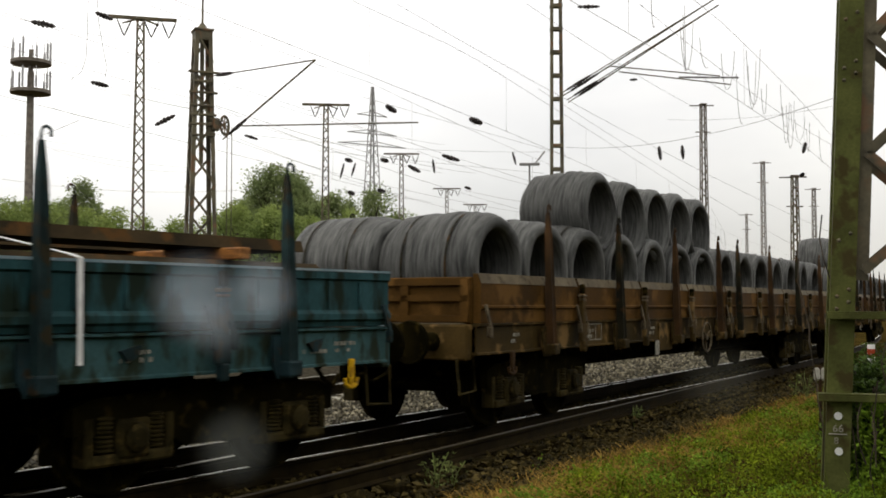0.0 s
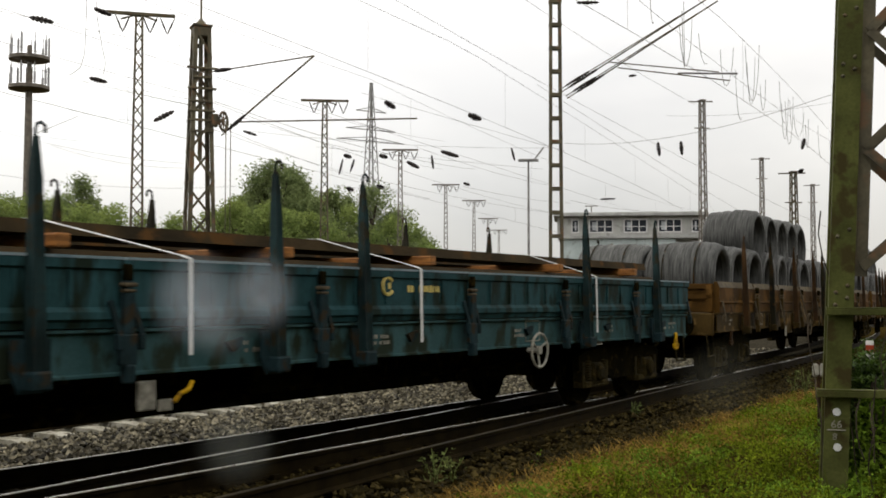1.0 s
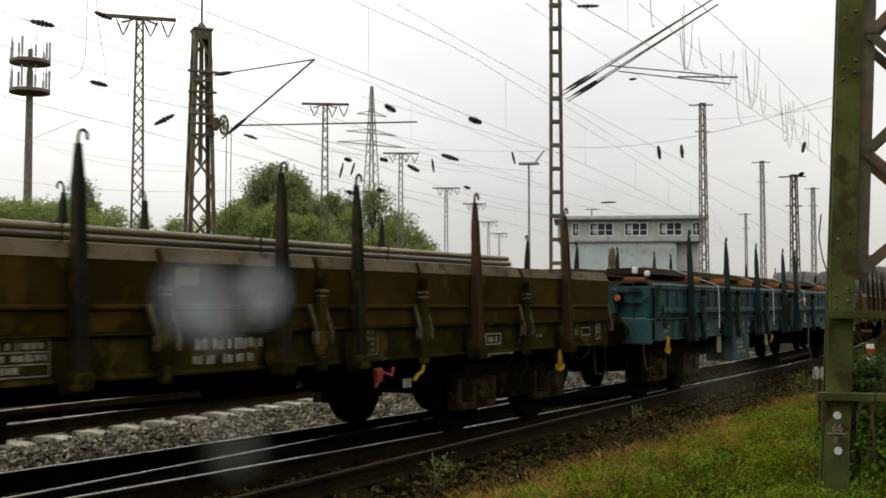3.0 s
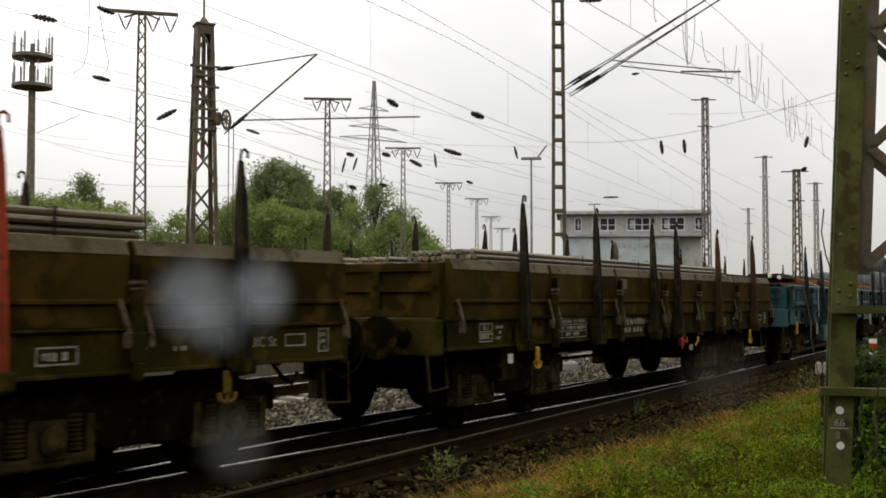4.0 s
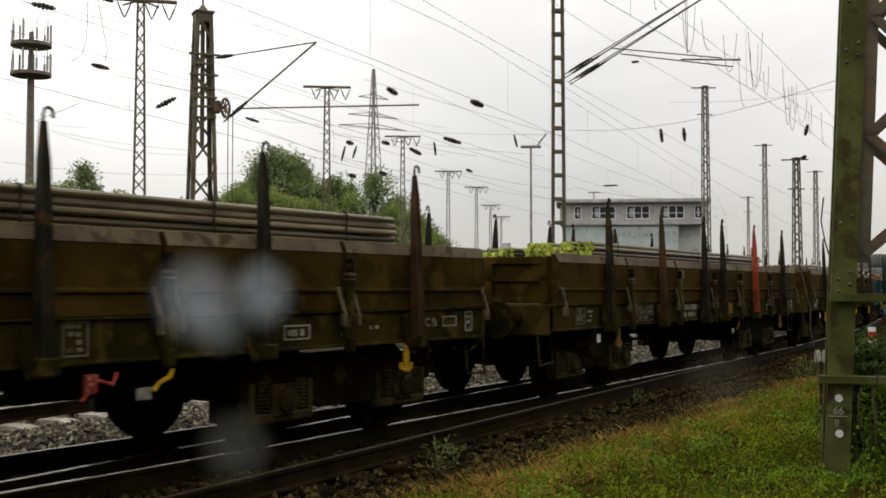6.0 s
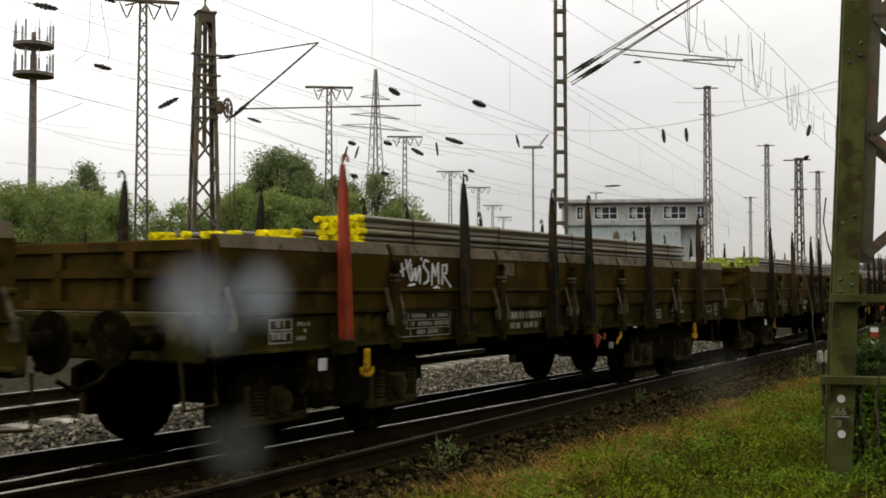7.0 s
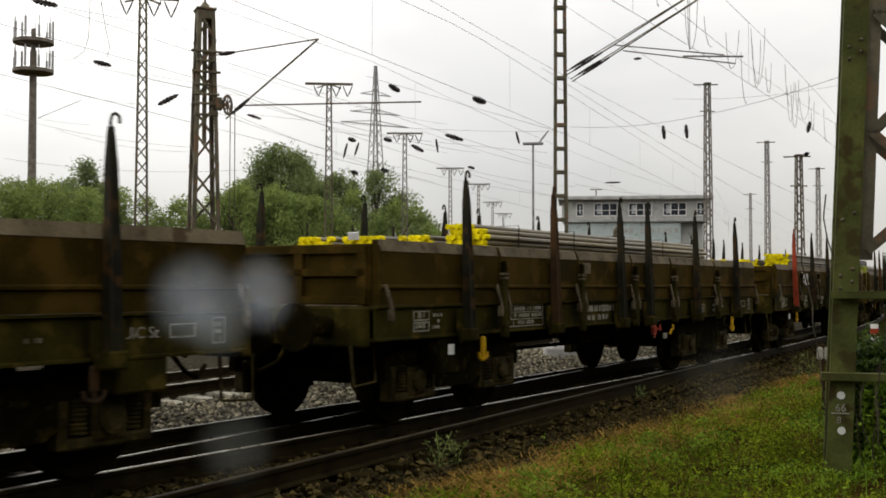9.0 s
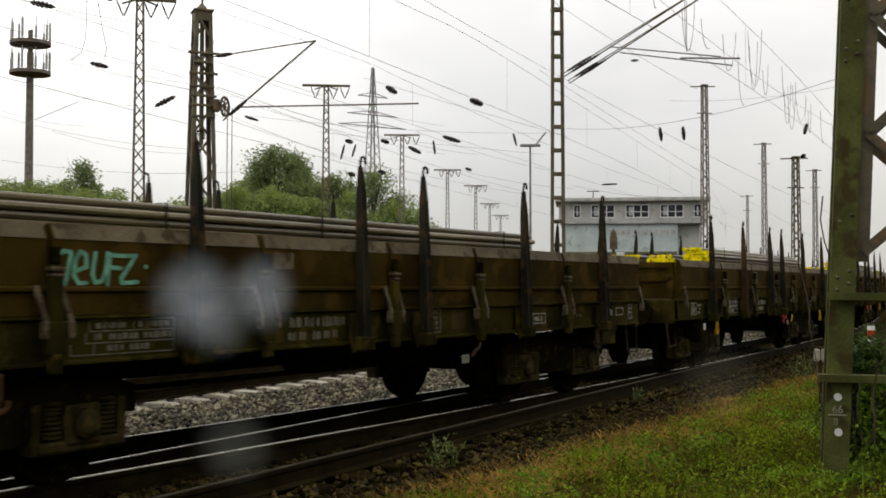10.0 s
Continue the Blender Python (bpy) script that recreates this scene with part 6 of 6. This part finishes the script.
# ---- trees ----
def tree(x, y, H, W, seed, material=None, bush=False):
    """A trunk with limbs and a crown of leaf clumps gathered on uneven lobes."""
    rnd = random.Random(seed)
    th = thing("bush" if bush else "tree", "dense green shrub at the edge of the yard" if bush else "leafy green broadleaf tree behind the yard", "bush" if bush else "tree", "trees of the background", pose(x, y, -0.35))
    trunk = Shape().line([(0, 0, 0), (0.1 * W * rnd.uniform(-0.3, 0.3), 0, H * 0.3), (0.1 * W * rnd.uniform(-0.5, 0.5), 0, H * 0.75)], 0.028 * H * (0.4 if bush else 0.7), 8)
    lobes = []
    for k in range(16 if bush else 26):
        t = rnd.random()
        z = H * (0.22 + 0.70 * t) if not bush else H * (0.15 + 0.72 * t)
        rr = W * 0.5 * (1.0 - (0.78 if not bush else 0.5) * max(0, t - 0.2) / 0.8)
        a = rnd.uniform(0, 6.283)
        q = rnd.random() ** 0.4
        c = Vector((math.cos(a) * rr * q, math.sin(a) * rr * q, z))
        lobes.append((c, W * rnd.uniform(0.09, 0.17)))
        trunk.line([(0, 0, z * 0.55), (c.x * 0.5, c.y * 0.5, z * 0.8), tuple(c)], 0.005 * H, 5)
    lobes.append((Vector((rnd.uniform(-0.05, 0.05) * W, 0, H * 0.93)), W * 0.09))
    part("trunk", trunk, BARK, th)
    s = Shape()
    for c, r in lobes:
        for _ in range(420 if bush else 460):
            d = Vector((rnd.gauss(0, 1), rnd.gauss(0, 1), rnd.gauss(0, 1))).normalized()
            q = c + d * r * rnd.uniform(0.45, 1.25) * (1 + 0.25 * noise.noise(d * 2.5 + c))
            leaf(s, rnd, q.x, q.y, q.z * 0.98 + 0.02 * H, rnd.uniform(0.11, 0.25))
    part("crown", s, material or (CROWN_B if bush else CROWN), th)


for tx, ty, th_, tw, ts in (
        (88.65, 83.82, 17.5, 13, 1), (90.59, 87.57, 16.4, 11, 41), (91.63, 83.54, 16.8, 11, 42), (87.55, 87.82, 13.6, 10, 43), (91.27, 89.74, 14.6, 11, 2), (93.75, 84.18, 15.9, 11, 3), (97.68, 82.72, 14.8, 11, 4), (103.43, 82.02, 15.7, 12, 5), (106.89, 80.81, 13.0, 10, 6),
        (113.47, 82.00, 10.8, 10, 7), (123.05, 85.78, 8.5, 9, 8), (78.21, 103.84, 16.0, 11, 9), (82.10, 105.90, 13.9, 9, 10), (79.65, 110.23, 13.4, 11, 11), (74.51, 111.37, 13.9, 12, 12), (71.54, 113.30, 14.6, 11, 13),
        (90.30, 79.03, 13.0, 11, 14)):
    tree(tx, ty, th_, tw, ts)
for tx, ty, th_, tw, ts in (
        (67.14, 97.04, 12.5, 11, 21), (76.42, 95.10, 12.1, 11, 22), (79.95, 94.78, 11.4, 11, 23), (82.44, 92.63, 11.2, 11, 24), (83.53, 88.92, 11.6, 11, 25), (78.88, 79.51, 12.1, 11, 26), (79.78, 75.74, 11.6, 11, 27),
        (88.04, 72.42, 11.6, 11, 28), (93.76, 71.65, 10.8, 11, 29), (100.88, 72.11, 8.3, 10, 30), (83.52, 74.62, 10.8, 11, 31), (63.43, 97.12, 11.9, 11, 32), (68.67, 91.00, 11.4, 10, 33)):
    tree(tx, ty, th_, tw, ts, None, True)


# ---- shrubs and small things by the post ----
def ivy_bush(x, y, H, W, seed, material):
    rnd = random.Random(seed)
    th = thing("shrub", "dark leafy shrub growing round the lattice post", "shrub", "shrubs by the post", pose(x, y, height(x, y)))
    stems, s = Shape(), Shape()
    for k in range(9):
        a = rnd.uniform(0, 6.28)
        top = Vector((math.cos(a) * W * 0.5, math.sin(a) * W * 0.5, H * rnd.uniform(0.6, 1.0)))
        stems.line([(0, 0, -0.1), tuple(top * 0.5 + Vector((0, 0, 0.1))), tuple(top)], 0.012, 5)
    for k in range(1500):
        a, q = rnd.uniform(0, 6.28), rnd.random() ** 0.5
        z = rnd.random()
        leaf(s, rnd, math.cos(a) * q * W * (1 - 0.45 * z), math.sin(a) * q * W * (1 - 0.45 * z), z * H, rnd.uniform(0.02, 0.045))
    part("twig", stems, BARK, th)
    part("leaves", s, material, th)


for sx, sy, sh, sw, ss, sm in ((11.22, 2.68, 1.1, 0.6, 1, IVY), (13.62, 3.23, 0.9, 0.6, 2, IVY), (9.64, 2.34, 0.95, 0.20, 3, IVY), (9.56, 2.24, 0.80, 0.24, 5, LEAF_B), (9.86, 2.40, 1.05, 0.22, 6, IVY), (21.48, 4.74, 0.9, 1.0, 7, IVY)):
    ivy_bush(sx, sy, sh, sw, ss, sm)

mk = thing("marker_post", "white weathered marker plate on a short rusty post", "marker", "", pose(12.99, 3.67, -0.3))
part("post", Shape().tube((0, 0, 0), (0, 0, 1.05), 0.022, n=8), STAKE_RUST, mk)
part("plate", Shape().cbox(-0.02, 0.02, -0.075, 0.075, 0.88, 1.03, 0.02), WHEEL_PAINT, mk, "chipped white plate", at=pose(0, 0, 0, 0, 0, 35))
mk2 = thing("marker_post", "red and white marker plate on a short post", "marker", "", pose(15.56, 3.71, -0.3))
part("post", Shape().tube((0, 0, 0), (0, 0, 1.1), 0.022, n=8), MAST_GREY, mk2)
part("plate", Shape().cbox(-0.01, 0.01, -0.05, 0.05, 1.0, 1.22, 0.004), WHITE, mk2, at=pose(0, 0, 0, 0, 0, 15))
part("red_band", Shape().cbox(-0.02, -0.011, -0.05, 0.05, 1.06, 1.16, 0.002), STAKE_RED, mk2, "red painted field", at=pose(0, 0, 0, 0, 0, 15))


# bare twigs of a climber on and beside the post
def climber(x, y, seed, n, H):
    rnd = random.Random(seed)
    th = thing("climber", "bare climbing twigs hanging on the lattice post", "climber", "climbers on the post", pose(x, y, -0.3))
    for k in range(n):
        p = Vector((rnd.uniform(-0.08, 0.08), rnd.uniform(-0.08, 0.08), rnd.uniform(-0.05, 0.1) if k % 2 else H * rnd.uniform(0.3, 0.5)))
        pts = [tuple(p)]
        top = H * rnd.uniform(0.7, 1.0)
        while p.z < top:
            p = p + Vector((rnd.uniform(-0.05, 0.05), rnd.uniform(-0.05, 0.05), rnd.uniform(0.10, 0.22)))
            pts.append(tuple(p))
        part("twig", Shape().line(pts, 0.006, 5), BARK, th)


for cx, cy, cs, cn, ch in ((9.16, 2.51, 3, 2, 2.7), (9.04, 2.19, 4, 4, 1.3), (9.60, 2.05, 5, 6, 2.2)):
    climber(cx, cy, cs, cn, ch)


# ---- raindrops on the front glass of the lens ----
def drop_material(name, most, tone=(0.80, 0.86, 0.92)):
    m = bpy.data.materials.new(name)
    m.use_nodes = True
    n, l = m.node_tree.nodes, m.node_tree.links
    n.remove(n["Principled BSDF"])
    co = n.new("ShaderNodeTexCoord")
    gr = n.new("ShaderNodeTexGradient")
    gr.gradient_type = "SPHERICAL"
    nz = n.new("ShaderNodeTexNoise")
    nz.inputs["Scale"].default_value = 2.2
    rm = n.new("ShaderNodeMapRange")
    rm.interpolation_type = "SMOOTHSTEP"
    rm.inputs["From Min"].default_value, rm.inputs["From Max"].default_value = 0.0, 0.85
    rm.inputs["To Max"].default_value = most
    mul = n.new("ShaderNodeMath")
    mul.operation = "MULTIPLY"
    nr = n.new("ShaderNodeMapRange")
    nr.inputs["From Min"].default_value, nr.inputs["From Max"].default_value = 0.3, 0.7
    nr.inputs["To Min"].default_value, nr.inputs["To Max"].default_value = 0.7, 1.0
    tr = n.new("ShaderNodeBsdfTransparent")
    tl = n.new("ShaderNodeBsdfTranslucent")
    tl.inputs["Color"].default_value = (*tone, 1)
    mx = n.new("ShaderNodeMixShader")
    flat = n.new("ShaderNodeVectorMath")
    flat.operation = "MULTIPLY"
    flat.inputs[1].default_value = (1, 1, 0)
    l.new(co.outputs["Object"], flat.inputs[0])
    l.new(flat.outputs[0], gr.inputs["Vector"])
    l.new(co.outputs["Object"], nz.inputs["Vector"])
    l.new(gr.outputs["Color"], rm.inputs["Value"])
    l.new(nz.outputs["Fac"], nr.inputs["Value"])
    l.new(rm.outputs["Result"], mul.inputs[0])
    l.new(nr.outputs["Result"], mul.inputs[1])
    l.new(mul.outputs[0], mx.inputs["Fac"])
    l.new(tr.outputs[0], mx.inputs[1])
    l.new(tl.outputs[0], mx.inputs[2])
    l.new(mx.outputs[0], n["Material Output"].inputs["Surface"])
    return m


DROP, THIN, FAINT, DIM = drop_material("blurred_water_film", 0.28, (0.78, 0.87, 0.96)), drop_material("thin_water_film", 0.12, (0.76, 0.85, 0.90)), drop_material("faint_water_film", 0.075, (0.76, 0.80, 0.72)), drop_material("dim_water_film", 0.04, (0.75, 0.72, 0.55))
DROPS = []
for k, (dx, dy, dw, dh, film) in enumerate(((-0.2255, -0.045, 0.050, 0.050, DROP), (-0.166, -0.040, 0.038, 0.043, DROP), (-0.205, -0.072, 0.036, 0.034, THIN), (-0.190, -0.180, 0.045, 0.045, FAINT), (0.253, -0.120, 0.050, 0.042, DIM))):
    s = Shape()
    rings, n = 6, 32
    s.add([(0, 0, 0.0)] + [(q / rings * math.cos(2 * math.pi * i / n), q / rings * math.sin(2 * math.pi * i / n), 0.0) for q in range(1, rings + 1) for i in range(n)],
          [(0, 1 + i, 1 + (i + 1) % n) for i in range(n)] + [(1 + q * n + i, 1 + q * n + n + i, 1 + q * n + n + (i + 1) % n, 1 + q * n + (i + 1) % n) for q in range(rings - 1) for i in range(n)])
    ob = tagged(part("raindrop", s, film, smooth=True), "blurred raindrop on the glass of the lens", "raindrop", "raindrops on the lens")
    ob.scale = (dw * 0.25, dh * 0.25, 0.0004)
    far = 0.25 + 0.004 * k
    DROPS.append((ob, pose(dx * far, dy * far, -far)))


# ---- what moves ----
def lag(t):
    """The train hesitates a little near the end of the shot."""
    return 0.20 * max(0.0, 1.0 - abs(t - 9.05) / 0.55) + (0.05 if t > 9.3 else 0.0) * min(1.0, (t - 9.3) / 0.3)


def motions():
    times = [i * 0.25 for i in range(41)]
    ways = []
    for wagon, s0 in TRAIN:
        rows = []
        for t in times:
            rows.append((t, arc(s0 + SPEED * t - 0.036 * max(0.0, t - 6.8) ** 2 - lag(t), 0.7525)))
        ways.append(rows)
        walk(wagon, rows)
    for ob, wi, local in CARGO:
        walk(ob, [(t, m @ local) for t, m in ways[wi]])
    turn = math.degrees(SPEED / WHEEL_R / 15.0)
    for i, (wheelset, ax) in enumerate(ROLLING):
        walk(wheelset, [(k / 15.0, pose(ax, 0, WHEEL_R, 0, (k * turn + i * 37) % 360, 0)) for k in range(151)])
    for ob, local in DROPS:
        keep = ob.scale.copy()
        walk(ob, [(t, m @ local) for t, m in CAMERA_ROWS])
        ob.scale = keep


motions()
